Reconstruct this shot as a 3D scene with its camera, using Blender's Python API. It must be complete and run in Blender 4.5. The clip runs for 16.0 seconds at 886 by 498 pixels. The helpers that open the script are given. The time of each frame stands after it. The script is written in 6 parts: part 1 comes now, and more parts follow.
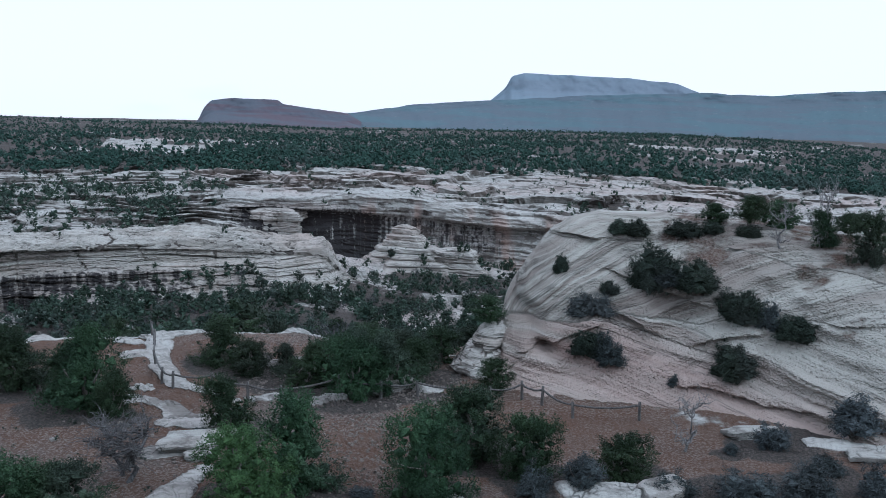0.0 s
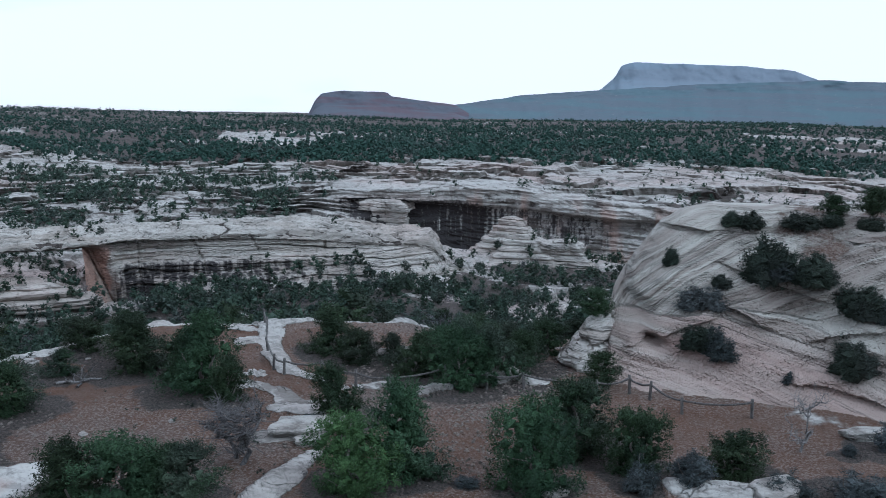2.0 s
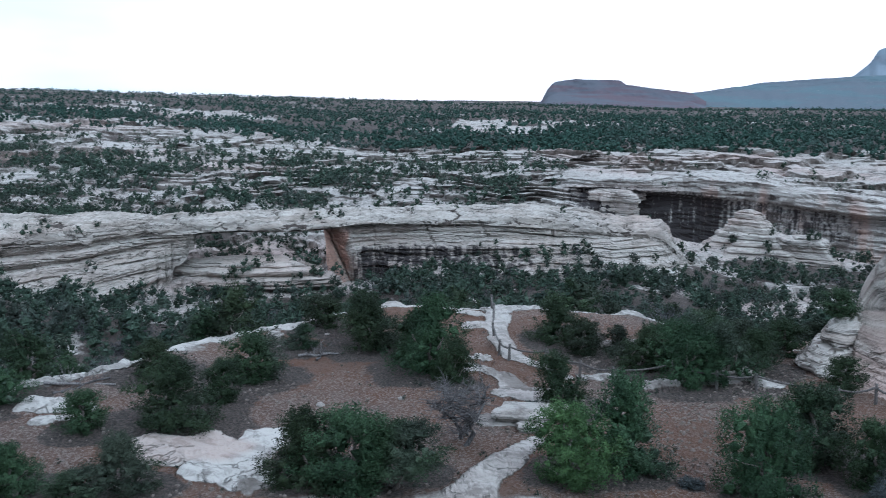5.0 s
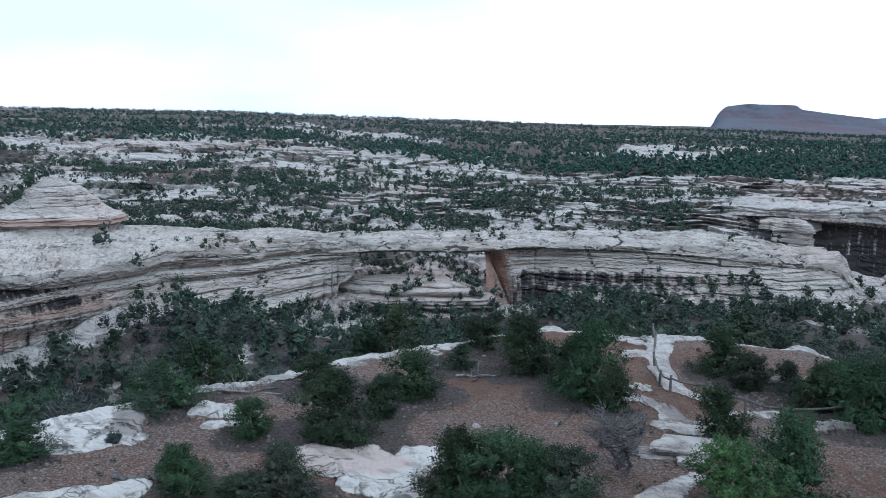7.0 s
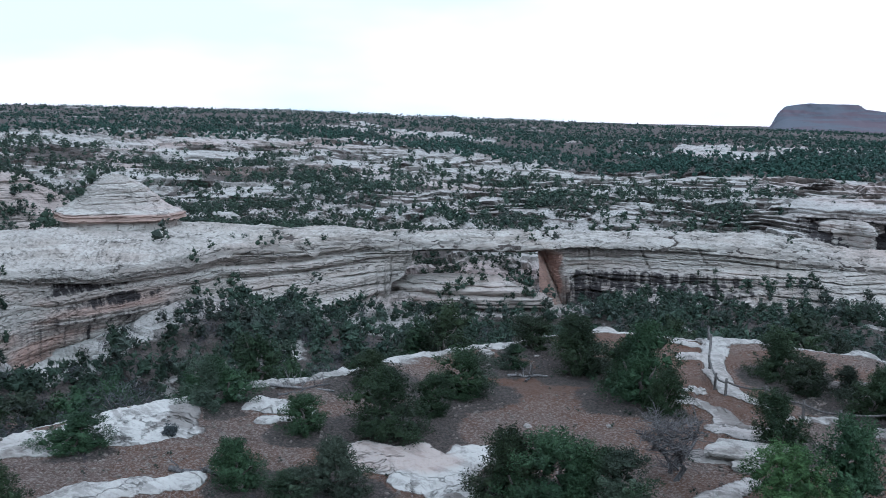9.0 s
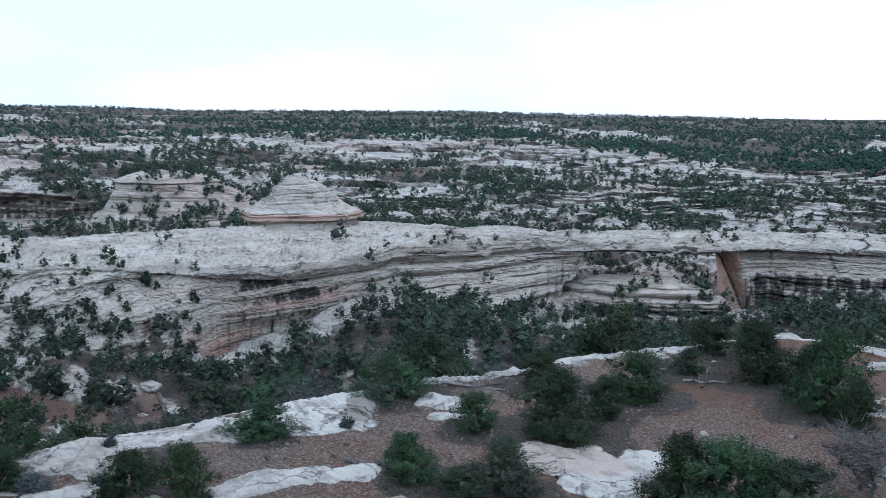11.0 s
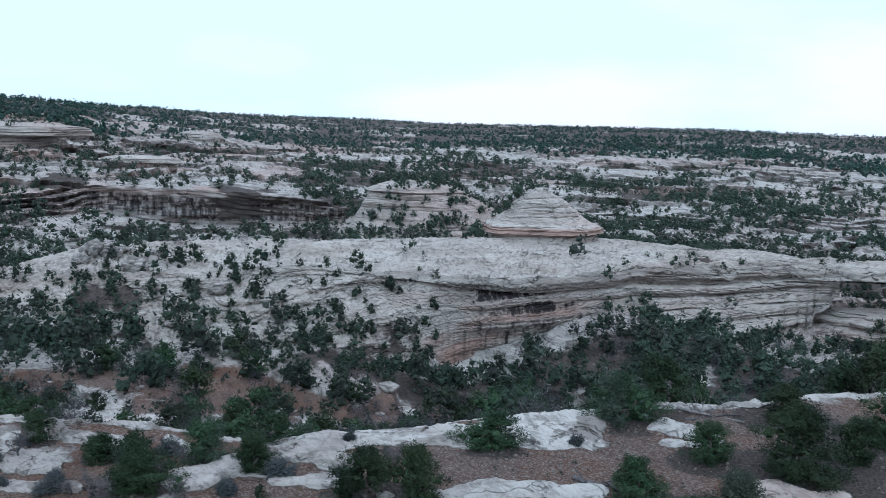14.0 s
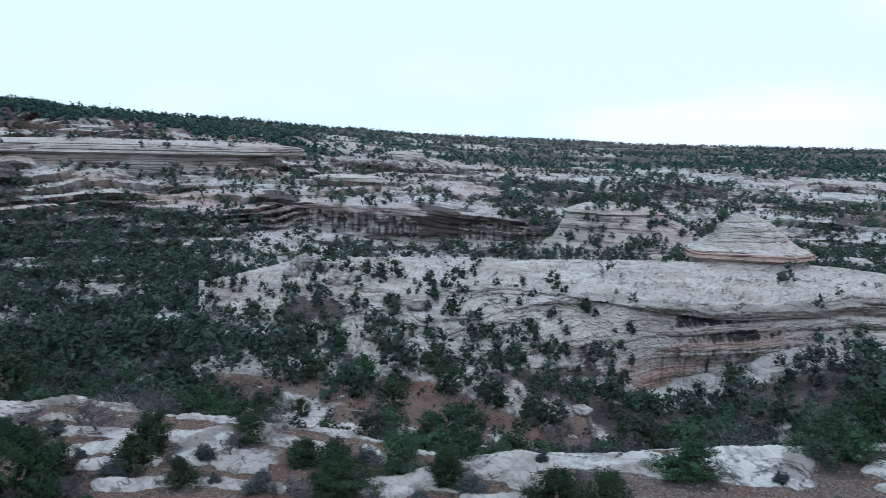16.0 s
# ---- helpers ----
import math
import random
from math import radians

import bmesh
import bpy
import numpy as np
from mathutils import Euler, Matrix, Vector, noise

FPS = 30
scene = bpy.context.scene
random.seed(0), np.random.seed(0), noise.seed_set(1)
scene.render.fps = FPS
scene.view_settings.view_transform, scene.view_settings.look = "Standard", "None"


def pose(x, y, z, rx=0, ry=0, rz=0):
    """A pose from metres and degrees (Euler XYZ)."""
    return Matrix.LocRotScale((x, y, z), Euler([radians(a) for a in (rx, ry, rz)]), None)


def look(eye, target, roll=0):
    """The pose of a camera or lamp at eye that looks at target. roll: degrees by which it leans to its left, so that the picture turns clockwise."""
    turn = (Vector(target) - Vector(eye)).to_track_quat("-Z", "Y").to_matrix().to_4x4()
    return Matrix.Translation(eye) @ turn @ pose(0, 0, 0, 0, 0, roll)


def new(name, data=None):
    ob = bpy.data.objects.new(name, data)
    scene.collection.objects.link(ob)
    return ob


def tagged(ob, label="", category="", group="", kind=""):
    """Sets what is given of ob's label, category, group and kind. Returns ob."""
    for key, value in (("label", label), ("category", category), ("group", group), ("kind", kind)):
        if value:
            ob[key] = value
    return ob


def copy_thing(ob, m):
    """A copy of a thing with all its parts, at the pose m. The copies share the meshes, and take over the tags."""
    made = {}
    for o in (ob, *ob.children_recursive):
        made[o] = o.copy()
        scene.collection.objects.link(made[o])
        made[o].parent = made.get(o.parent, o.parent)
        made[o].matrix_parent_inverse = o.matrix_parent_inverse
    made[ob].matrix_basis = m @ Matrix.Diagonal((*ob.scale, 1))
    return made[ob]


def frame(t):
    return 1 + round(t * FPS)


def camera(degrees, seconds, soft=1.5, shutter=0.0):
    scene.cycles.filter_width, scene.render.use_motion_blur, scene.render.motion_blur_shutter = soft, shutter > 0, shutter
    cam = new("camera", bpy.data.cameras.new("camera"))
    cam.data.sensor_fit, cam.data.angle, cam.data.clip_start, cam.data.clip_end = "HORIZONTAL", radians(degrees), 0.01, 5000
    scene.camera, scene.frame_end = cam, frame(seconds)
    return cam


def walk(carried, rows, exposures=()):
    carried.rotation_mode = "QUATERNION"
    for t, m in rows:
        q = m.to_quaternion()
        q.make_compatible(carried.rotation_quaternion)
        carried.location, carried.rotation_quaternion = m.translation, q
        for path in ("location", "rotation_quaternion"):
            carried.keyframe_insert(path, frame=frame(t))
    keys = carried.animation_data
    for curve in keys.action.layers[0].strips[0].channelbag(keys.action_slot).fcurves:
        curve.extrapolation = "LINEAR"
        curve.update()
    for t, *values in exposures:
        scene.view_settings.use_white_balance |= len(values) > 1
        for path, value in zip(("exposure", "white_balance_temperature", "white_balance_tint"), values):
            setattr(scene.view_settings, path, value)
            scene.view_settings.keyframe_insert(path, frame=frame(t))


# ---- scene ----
# camera: a pan on one spot at the canyon rim, 0.2 m off the turning axis
EYE = 60.0
cam = camera(49.73, 16.0, soft=0.9, shutter=0.4)
PATH = [  # seconds, yaw to the left, pitch, roll
    (0.0, -0.04, -7.61, 1.60),
    (0.5, 1.27, -7.74, 1.43),
    (1.0, 2.96, -7.87, 1.50),
    (1.5, 4.70, -7.93, 1.34),
    (2.0, 6.37, -8.28, 1.13),
    (2.5, 8.21, -8.58, 0.84),
    (3.0, 10.09, -8.53, 0.65),
    (3.5, 12.38, -8.67, 0.82),
    (4.0, 15.20, -8.82, 1.07),
    (4.5, 17.39, -9.12, 1.17),
    (5.0, 20.08, -9.19, 0.95),
    (5.2, 21.20, -9.42, 1.12),
    (7.3, 30.45, -7.93, 1.26),
    (7.5, 30.75, -8.14, 1.20),
    (8.0, 31.44, -7.97, 1.38),
    (8.2, 31.50, -7.98, 1.44),
    (10.3, 39.63, -8.56, 1.05),
    (10.5, 40.93, -8.62, 0.98),
    (11.0, 43.33, -8.29, 0.48),
    (11.5, 45.72, -8.10, 0.07),
    (12.0, 48.06, -7.68, 0.31),
    (12.5, 50.86, -7.94, 1.08),
    (13.0, 53.42, -7.55, 1.29),
    (13.5, 55.65, -7.83, 1.61),
    (14.0, 57.66, -7.63, 1.51),
    (14.5, 59.52, -7.66, 1.67),
    (15.0, 62.95, -7.29, 1.44),
    (15.5, 66.23, -6.88, 1.40),
    (16.0, 69.51, -6.72, 1.50),
]


def aim(yaw, pitch, roll):
    a = radians(yaw)
    return pose(-0.2 * math.sin(a), 0.2 * math.cos(a), EYE, 90 + pitch, 0, yaw) @ pose(0, 0, 0, 0, 0, roll)


walk(cam, [(t, aim(y, p, r)) for t, y, p, r in PATH], exposures=[
    (t, stops, 4850.0, -8.0) for t, stops in ((0.0, -0.27), (0.5, -0.31), (1.5, -0.31), (2.2, -0.28), (2.7, -0.2), (3.3, -0.04), (4.2, 0.0), (5.2, -0.02), (7.3, -0.08), (8.2, -0.08), (10.3, -0.06), (13.0, -0.04), (13.5, -0.2), (16.0, -0.2))])

# light: a bright veiled evening sky, no hard shadows
world = bpy.data.worlds.new("evening_sky")
scene.world = world
world.use_nodes = True
wn, wl = world.node_tree.nodes, world.node_tree.links
wn.clear()
w_out = wn.new("ShaderNodeOutputWorld")
w_bg = wn.new("ShaderNodeBackground")
w_sky = wn.new("ShaderNodeTexSky")
w_sky.sky_type = "NISHITA"
w_sky.sun_disc = False
w_sky.sun_elevation, w_sky.sun_rotation = radians(44), radians(124)
w_sky.dust_density, w_sky.ozone_density = 2.0, 2.0
w_co = wn.new("ShaderNodeTexCoord")
w_map = wn.new("ShaderNodeMapping")
w_map.inputs["Scale"].default_value = (1.0, 1.0, 3.2)
w_noise = wn.new("ShaderNodeTexNoise")
w_noise.inputs["Scale"].default_value = 1.3
w_noise.inputs["Detail"].default_value = 5
w_ramp = wn.new("ShaderNodeValToRGB")
w_ramp.color_ramp.elements[0].position, w_ramp.color_ramp.elements[0].color = 0.37, (0.35, 0.55, 0.55, 1)
w_ramp.color_ramp.elements[1].position, w_ramp.color_ramp.elements[1].color = 0.45, (1, 1, 1, 1)
w_mix = wn.new("ShaderNodeMix")
w_mix.data_type = "RGBA"
w_tint = wn.new("ShaderNodeMix")
w_tint.data_type = "RGBA"
w_tint.inputs["A"].default_value = (10.9, 13.1, 13.8, 1)
w_tint.inputs["B"].default_value = (16.3, 13.5, 13.7, 1)
wl.new(w_ramp.outputs["Color"], w_tint.inputs["Factor"])
wl.new(w_tint.outputs["Result"], w_mix.inputs["B"])
w_mix.inputs["Factor"].default_value = 0.85
wl.new(w_co.outputs["Generated"], w_map.inputs["Vector"])
wl.new(w_map.outputs["Vector"], w_noise.inputs["Vector"])
w_sep = wn.new("ShaderNodeSeparateXYZ")
wl.new(w_co.outputs["Generated"], w_sep.inputs["Vector"])
w_east = wn.new("ShaderNodeMath")  # thinner veil to the west
w_east.operation = "MULTIPLY_ADD"
w_east.inputs[1].default_value = 0.16
wl.new(w_sep.outputs["X"], w_east.inputs[0])
wl.new(w_noise.outputs["Fac"], w_east.inputs[2])
wl.new(w_east.outputs["Value"], w_ramp.inputs["Fac"])
wl.new(w_sky.outputs["Color"], w_mix.inputs["A"])
wl.new(w_mix.outputs["Result"], w_bg.inputs["Color"])
w_bg.inputs["Strength"].default_value = 0.1
wl.new(w_bg.outputs["Background"], w_out.inputs["Surface"])

sun = new("sun", bpy.data.lights.new("sun", "SUN"))
sun.data.energy, sun.data.angle, sun.data.color = 1.2, radians(28), (0.93, 0.96, 0.95)
sun.matrix_world = look((0, 0, 300), (-90, 60, 195))

# materials
def shader(name):
    mat = bpy.data.materials.new(name)
    mat.use_nodes = True
    nt = mat.node_tree
    return mat, nt.nodes, nt.links, nt.nodes["Principled BSDF"]


def node(nodes, links, kind, **inputs):
    nd = nodes.new(kind)
    for key, value in inputs.items():
        sock = nd.inputs[key.replace("_", " ")]
        if isinstance(value, bpy.types.NodeSocket):
            links.new(value, sock)
        else:
            sock.default_value = value
    return nd


def blend(nodes, links, fac, a, b, mode="MIX"):
    nd = nodes.new("ShaderNodeMix")
    nd.data_type, nd.blend_type = "RGBA", mode
    for sock, value in ((nd.inputs["Factor"], fac), (nd.inputs["A"], a), (nd.inputs["B"], b)):
        if isinstance(value, bpy.types.NodeSocket):
            links.new(value, sock)
        else:
            sock.default_value = value if isinstance(value, float) else (*value, 1)
    return nd.outputs["Result"]


def ramp(nodes, links, fac, lo, hi):
    nd = nodes.new("ShaderNodeMapRange")
    nd.interpolation_type = "SMOOTHSTEP"
    links.new(fac, nd.inputs["Value"])
    nd.inputs["From Min"].default_value, nd.inputs["From Max"].default_value = lo, hi
    return nd.outputs["Result"]


def math_node(nodes, links, op, a, b=0.0):
    nd = nodes.new("ShaderNodeMath")
    nd.operation = op
    for sock, value in zip(nd.inputs, (a, b)):
        if isinstance(value, bpy.types.NodeSocket):
            links.new(value, sock)
        else:
            sock.default_value = value
    return nd.outputs[0]


def mapped(nodes, links, scale, rot=(0, 0, 0)):
    geo = nodes.new("ShaderNodeNewGeometry")
    mp = nodes.new("ShaderNodeMapping")
    links.new(geo.outputs["Position"], mp.inputs["Vector"])
    mp.inputs["Scale"].default_value, mp.inputs["Rotation"].default_value = scale, [radians(a) for a in rot]
    return mp.outputs["Vector"]


def tex(nodes, links, vector, scale, detail=6.0, rough=0.6, warp=0.0):
    return node(nodes, links, "ShaderNodeTexNoise", Vector=vector, Scale=scale, Detail=detail, Roughness=rough, Distortion=warp).outputs["Fac"]


def sandstone(name, pale, warm, strata=(0.05, 0.05, 1.6), tilt=(0, 0, 0), masks=True, grain=1.0, joints=1.0, blush=0.0, swirl=0.0, blush_size=(0.012, 0.012, 0.10), zones=0.05, pink_below=None, pocket_shade=0.0, bedded=False):
    """Bedded sandstone: thin beds, joints, black varnished streaks, painted ledge and overhang shade, soil and litter
    where the masks say so.
    """
    mat, n, l, bsdf = shader(name)
    def mapped(n, l, scale, rot=(0, 0, 0)):
        geo = n.new("ShaderNodeNewGeometry")
        mp = n.new("ShaderNodeMapping")
        mp.inputs["Scale"].default_value, mp.inputs["Rotation"].default_value = scale, [radians(a) for a in rot]
        if bedded and scale[2] != scale[0]:  # the mesh says how high in its bed each point lies
            bed = n.new("ShaderNodeAttribute")
            bed.attribute_name = "bed"
            spot = node(n, l, "ShaderNodeSeparateXYZ", Vector=geo.outputs["Position"])
            l.new(node(n, l, "ShaderNodeCombineXYZ", X=spot.outputs["X"], Y=spot.outputs["Y"], Z=bed.outputs["Fac"]).outputs["Vector"], mp.inputs["Vector"])
        elif swirl and scale[2] != scale[0]:
            bend = node(n, l, "ShaderNodeTexNoise", Vector=geo.outputs["Position"], Scale=0.09, Detail=2.0, Roughness=0.4)
            lift = node(n, l, "ShaderNodeVectorMath", Vector=bend.outputs["Color"])
            lift.operation = "MULTIPLY_ADD"
            lift.inputs[1].default_value = (swirl, swirl, swirl)
            l.new(geo.outputs["Position"], lift.inputs[2])
            l.new(lift.outputs["Vector"], mp.inputs["Vector"])
        else:
            l.new(geo.outputs["Position"], mp.inputs["Vector"])
        return mp.outputs["Vector"]
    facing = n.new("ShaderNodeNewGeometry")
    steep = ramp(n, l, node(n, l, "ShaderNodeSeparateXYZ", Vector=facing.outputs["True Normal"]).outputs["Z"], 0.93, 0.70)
    if joints == 0.0:
        steep = math_node(n, l, "ADD", math_node(n, l, "MULTIPLY", steep, 0.4), 0.6)
    beds = tex(n, l, mapped(n, l, strata, tilt), 1.0, 8.0, 0.62, 0.3)
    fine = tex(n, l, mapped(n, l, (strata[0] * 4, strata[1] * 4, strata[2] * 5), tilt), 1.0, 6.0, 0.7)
    blotch = tex(n, l, mapped(n, l, (1, 1, 1)), 0.05, 6.0, 0.6)
    speck = tex(n, l, mapped(n, l, (1, 1, 1)), 1.8 * grain, 8.0, 0.7)
    base = blend(n, l, ramp(n, l, beds, 0.38, 0.62), pale, warm)
    base = blend(n, l, math_node(n, l, "MULTIPLY", ramp(n, l, blotch, 0.35, 0.7), 0.3 if joints < 0 else 1.0), base, tuple(0.84 * c for c in pale))
    if blush:
        wide = tex(n, l, mapped(n, l, blush_size, tilt), 1.0, 5.0, 0.6)
        share = ramp(n, l, wide, 0.45, 0.68)
        if pink_below is not None:  # the lower beds are the pink ones
            pos = node(n, l, "ShaderNodeSeparateXYZ", Vector=mapped(n, l, (0.15, 0.1, 1.0), tilt)).outputs["Z"]
            share = math_node(n, l, "MULTIPLY", ramp(n, l, wide, 0.33, 0.55), ramp(n, l, math_node(n, l, "ADD", pos, math_node(n, l, "MULTIPLY", wide, 4.0)), pink_below + 4.5, pink_below))
        base = blend(n, l, math_node(n, l, "MULTIPLY", share, blush), base, (0.40, 0.265, 0.235))
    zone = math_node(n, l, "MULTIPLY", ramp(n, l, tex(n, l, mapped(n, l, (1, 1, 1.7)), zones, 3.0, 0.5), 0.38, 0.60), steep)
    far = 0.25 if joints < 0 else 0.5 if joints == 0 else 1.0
    # fine beds darkened on steep rock, painting the shade of thin ledges
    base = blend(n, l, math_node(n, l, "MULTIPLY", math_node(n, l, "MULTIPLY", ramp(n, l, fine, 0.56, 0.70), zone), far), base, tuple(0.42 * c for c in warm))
    base = blend(n, l, math_node(n, l, "MULTIPLY", ramp(n, l, speck, 0.60, 0.78), 0.7 * far), base, tuple(0.5 * c for c in pale))
    # bedding cracks with painted ledge shade, joints: thin lines where noise crosses its middle
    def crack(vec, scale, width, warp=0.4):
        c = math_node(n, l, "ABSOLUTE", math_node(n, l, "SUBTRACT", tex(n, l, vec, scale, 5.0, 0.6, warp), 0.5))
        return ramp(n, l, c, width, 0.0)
    bed_crack_shade = math_node(n, l, "MULTIPLY", crack(mapped(n, l, (strata[0] * 1.2, strata[1] * 1.2, strata[2] * 0.55), tilt), 1.0, 0.016 if joints else 0.026), zone)
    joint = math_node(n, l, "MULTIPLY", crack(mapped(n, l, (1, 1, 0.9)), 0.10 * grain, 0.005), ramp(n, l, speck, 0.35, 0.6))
    base = blend(n, l, math_node(n, l, "MULTIPLY", bed_crack_shade, 0.85 if joints > 0 else 0.7 if joints == 0 else 0.0), base, tuple(0.16 * c for c in warm))
    base = blend(n, l, math_node(n, l, "MULTIPLY", joint, 0.16 * max(0.0, joints)), base, tuple(0.18 * c for c in warm))
    if joints >= 0:  # weathered hollows and lichen, with micro-shadows painted in, stretched along the beds
        pit_shade = tex(n, l, mapped(n, l, (0.55, 0.55, 2.6), tilt), 1.0, 7.0, 0.72)
        base = blend(n, l, math_node(n, l, "MULTIPLY", ramp(n, l, pit_shade, 0.53, 0.68), 0.75 if joints > 0 else 0.12), base, tuple(0.33 * c for c in warm))
    if joints > 0:  # broken edges of the beds: stain plus ledge shade painted dark where steep
        stain_shade = tex(n, l, mapped(n, l, (0.12, 0.12, 0.5)), 1.0, 5.0, 0.65)
        base = blend(n, l, math_node(n, l, "MULTIPLY", math_node(n, l, "MULTIPLY", steep, ramp(n, l, stain_shade, 0.36, 0.60)), 0.4), base, tuple(0.36 * c for c in warm))
    if joints > 0:  # worn tops are dimpled and blotched with lichen
        dimple = tex(n, l, mapped(n, l, (0.7, 1.3, 1.0), (0, 0, 35)), 1.1, 6.0, 0.68, 0.5)
        base = blend(n, l, math_node(n, l, "MULTIPLY", math_node(n, l, "MULTIPLY", ramp(n, l, dimple, 0.48, 0.62), 0.5), math_node(n, l, "SUBTRACT", 1.0, steep)), base, tuple(0.45 * c for c in warm))
    if pocket_shade:  # grit and lichen hollows, painted dark as ledge shadow lines, bare between
        hollow = tex(n, l, mapped(n, l, (1, 1, 1)), 0.16, 7.0, 0.62)
        base = blend(n, l, math_node(n, l, "MULTIPLY", ramp(n, l, hollow, 0.545, 0.59), pocket_shade), base, (0.115, 0.098, 0.088))
    if joints > 0:
        chip = math_node(n, l, "MULTIPLY", crack(mapped(n, l, (0.3, 0.3, 1.4)), 0.8 * grain, 0.016), ramp(n, l, beds, 0.4, 0.6))
        base = blend(n, l, math_node(n, l, "MULTIPLY", chip, 0.22), base, tuple(0.3 * c for c in warm))
    height = math_node(n, l, "ADD", math_node(n, l, "MULTIPLY", math_node(n, l, "SUBTRACT", beds, math_node(n, l, "MULTIPLY", math_node(n, l, "ADD", bed_crack_shade, joint), 1.0 if joints else 0.25)), 1.2), math_node(n, l, "ADD", math_node(n, l, "MULTIPLY", fine, 0.5), math_node(n, l, "MULTIPLY", speck, 0.25)))
    if masks:
        att = n.new("ShaderNodeAttribute")
        att.attribute_name = "cover"
        sep = node(n, l, "ShaderNodeSeparateColor", Color=att.outputs["Color"])
        ragged = tex(n, l, mapped(n, l, (1, 1, 1)), 0.5, 8.0, 0.65)
        pebble = tex(n, l, mapped(n, l, (1, 1, 1)), 7.5, 6.0, 0.75)
        soil_tone = blend(n, l, ramp(n, l, ragged, 0.3, 0.7), (0.114, 0.061, 0.040), (0.128, 0.084, 0.064))
        strewn = tex(n, l, mapped(n, l, (1, 1, 1)), 0.12, 5.0, 0.6)
        soil_tone = blend(n, l, math_node(n, l, "MULTIPLY", ramp(n, l, strewn, 0.5, 0.62), 0.6), soil_tone, (0.105, 0.083, 0.074))
        soil_tone = blend(n, l, math_node(n, l, "MULTIPLY", ramp(n, l, pebble, 0.49, 0.58), ramp(n, l, strewn, 0.30, 0.55)), soil_tone, (0.225, 0.19, 0.172))
        soil_tone = blend(n, l, ramp(n, l, pebble, 0.42, 0.34), soil_tone, (0.045, 0.033, 0.028))
        litter = blend(n, l, ramp(n, l, pebble, 0.4, 0.65), (0.04, 0.036, 0.033), (0.12, 0.098, 0.088))
        def edge(sock):
            return ramp(n, l, math_node(n, l, "ADD", sock, math_node(n, l, "MULTIPLY", math_node(n, l, "SUBTRACT", ragged, 0.5), 0.9)), 0.42, 0.58)
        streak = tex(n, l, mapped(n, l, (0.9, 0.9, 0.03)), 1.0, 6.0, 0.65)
        varnish_shade = ramp(n, l, math_node(n, l, "MULTIPLY", math_node(n, l, "ADD", streak, 0.12), sep.outputs["Blue"]), 0.42, 0.6)
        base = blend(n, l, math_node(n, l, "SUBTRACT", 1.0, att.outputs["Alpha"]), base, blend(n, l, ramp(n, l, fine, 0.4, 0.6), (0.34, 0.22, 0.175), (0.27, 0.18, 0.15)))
        base = blend(n, l, varnish_shade, base, (0.035, 0.031, 0.032))
        base = blend(n, l, edge(sep.outputs["Red"]), base, soil_tone)
        loose = node(n, l, "ShaderNodeMix", Factor=edge(sep.outputs["Red"]), A=height, B=math_node(n, l, "MULTIPLY", pebble, 0.5))
        height = loose.outputs["Result"]
        base = blend(n, l, edge(sep.outputs["Green"]), base, litter)
    l.new(base, bsdf.inputs["Base Color"])
    bump = node(n, l, "ShaderNodeBump", Strength=0.9 if joints >= 0 else 0.15, Distance=0.35, Height=height)
    l.new(bump.outputs["Normal"], bsdf.inputs["Normal"])
    bsdf.inputs["Roughness"].default_value = 0.92
    bsdf.inputs["Specular IOR Level"].default_value = 0.2
    return mat


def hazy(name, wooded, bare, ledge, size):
    """Far country with air haze mixed into its colours: woods and bare beds in patches, broken by pale ledges."""
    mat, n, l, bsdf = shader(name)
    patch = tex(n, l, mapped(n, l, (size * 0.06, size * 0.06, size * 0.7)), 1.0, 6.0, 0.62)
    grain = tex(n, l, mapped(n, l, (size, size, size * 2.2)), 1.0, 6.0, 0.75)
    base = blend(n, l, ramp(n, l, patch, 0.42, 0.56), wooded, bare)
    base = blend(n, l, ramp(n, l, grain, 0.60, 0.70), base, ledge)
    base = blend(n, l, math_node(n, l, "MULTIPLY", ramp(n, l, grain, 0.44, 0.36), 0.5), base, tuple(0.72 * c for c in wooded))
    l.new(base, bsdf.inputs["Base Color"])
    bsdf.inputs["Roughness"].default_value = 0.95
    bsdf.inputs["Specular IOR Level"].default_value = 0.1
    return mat


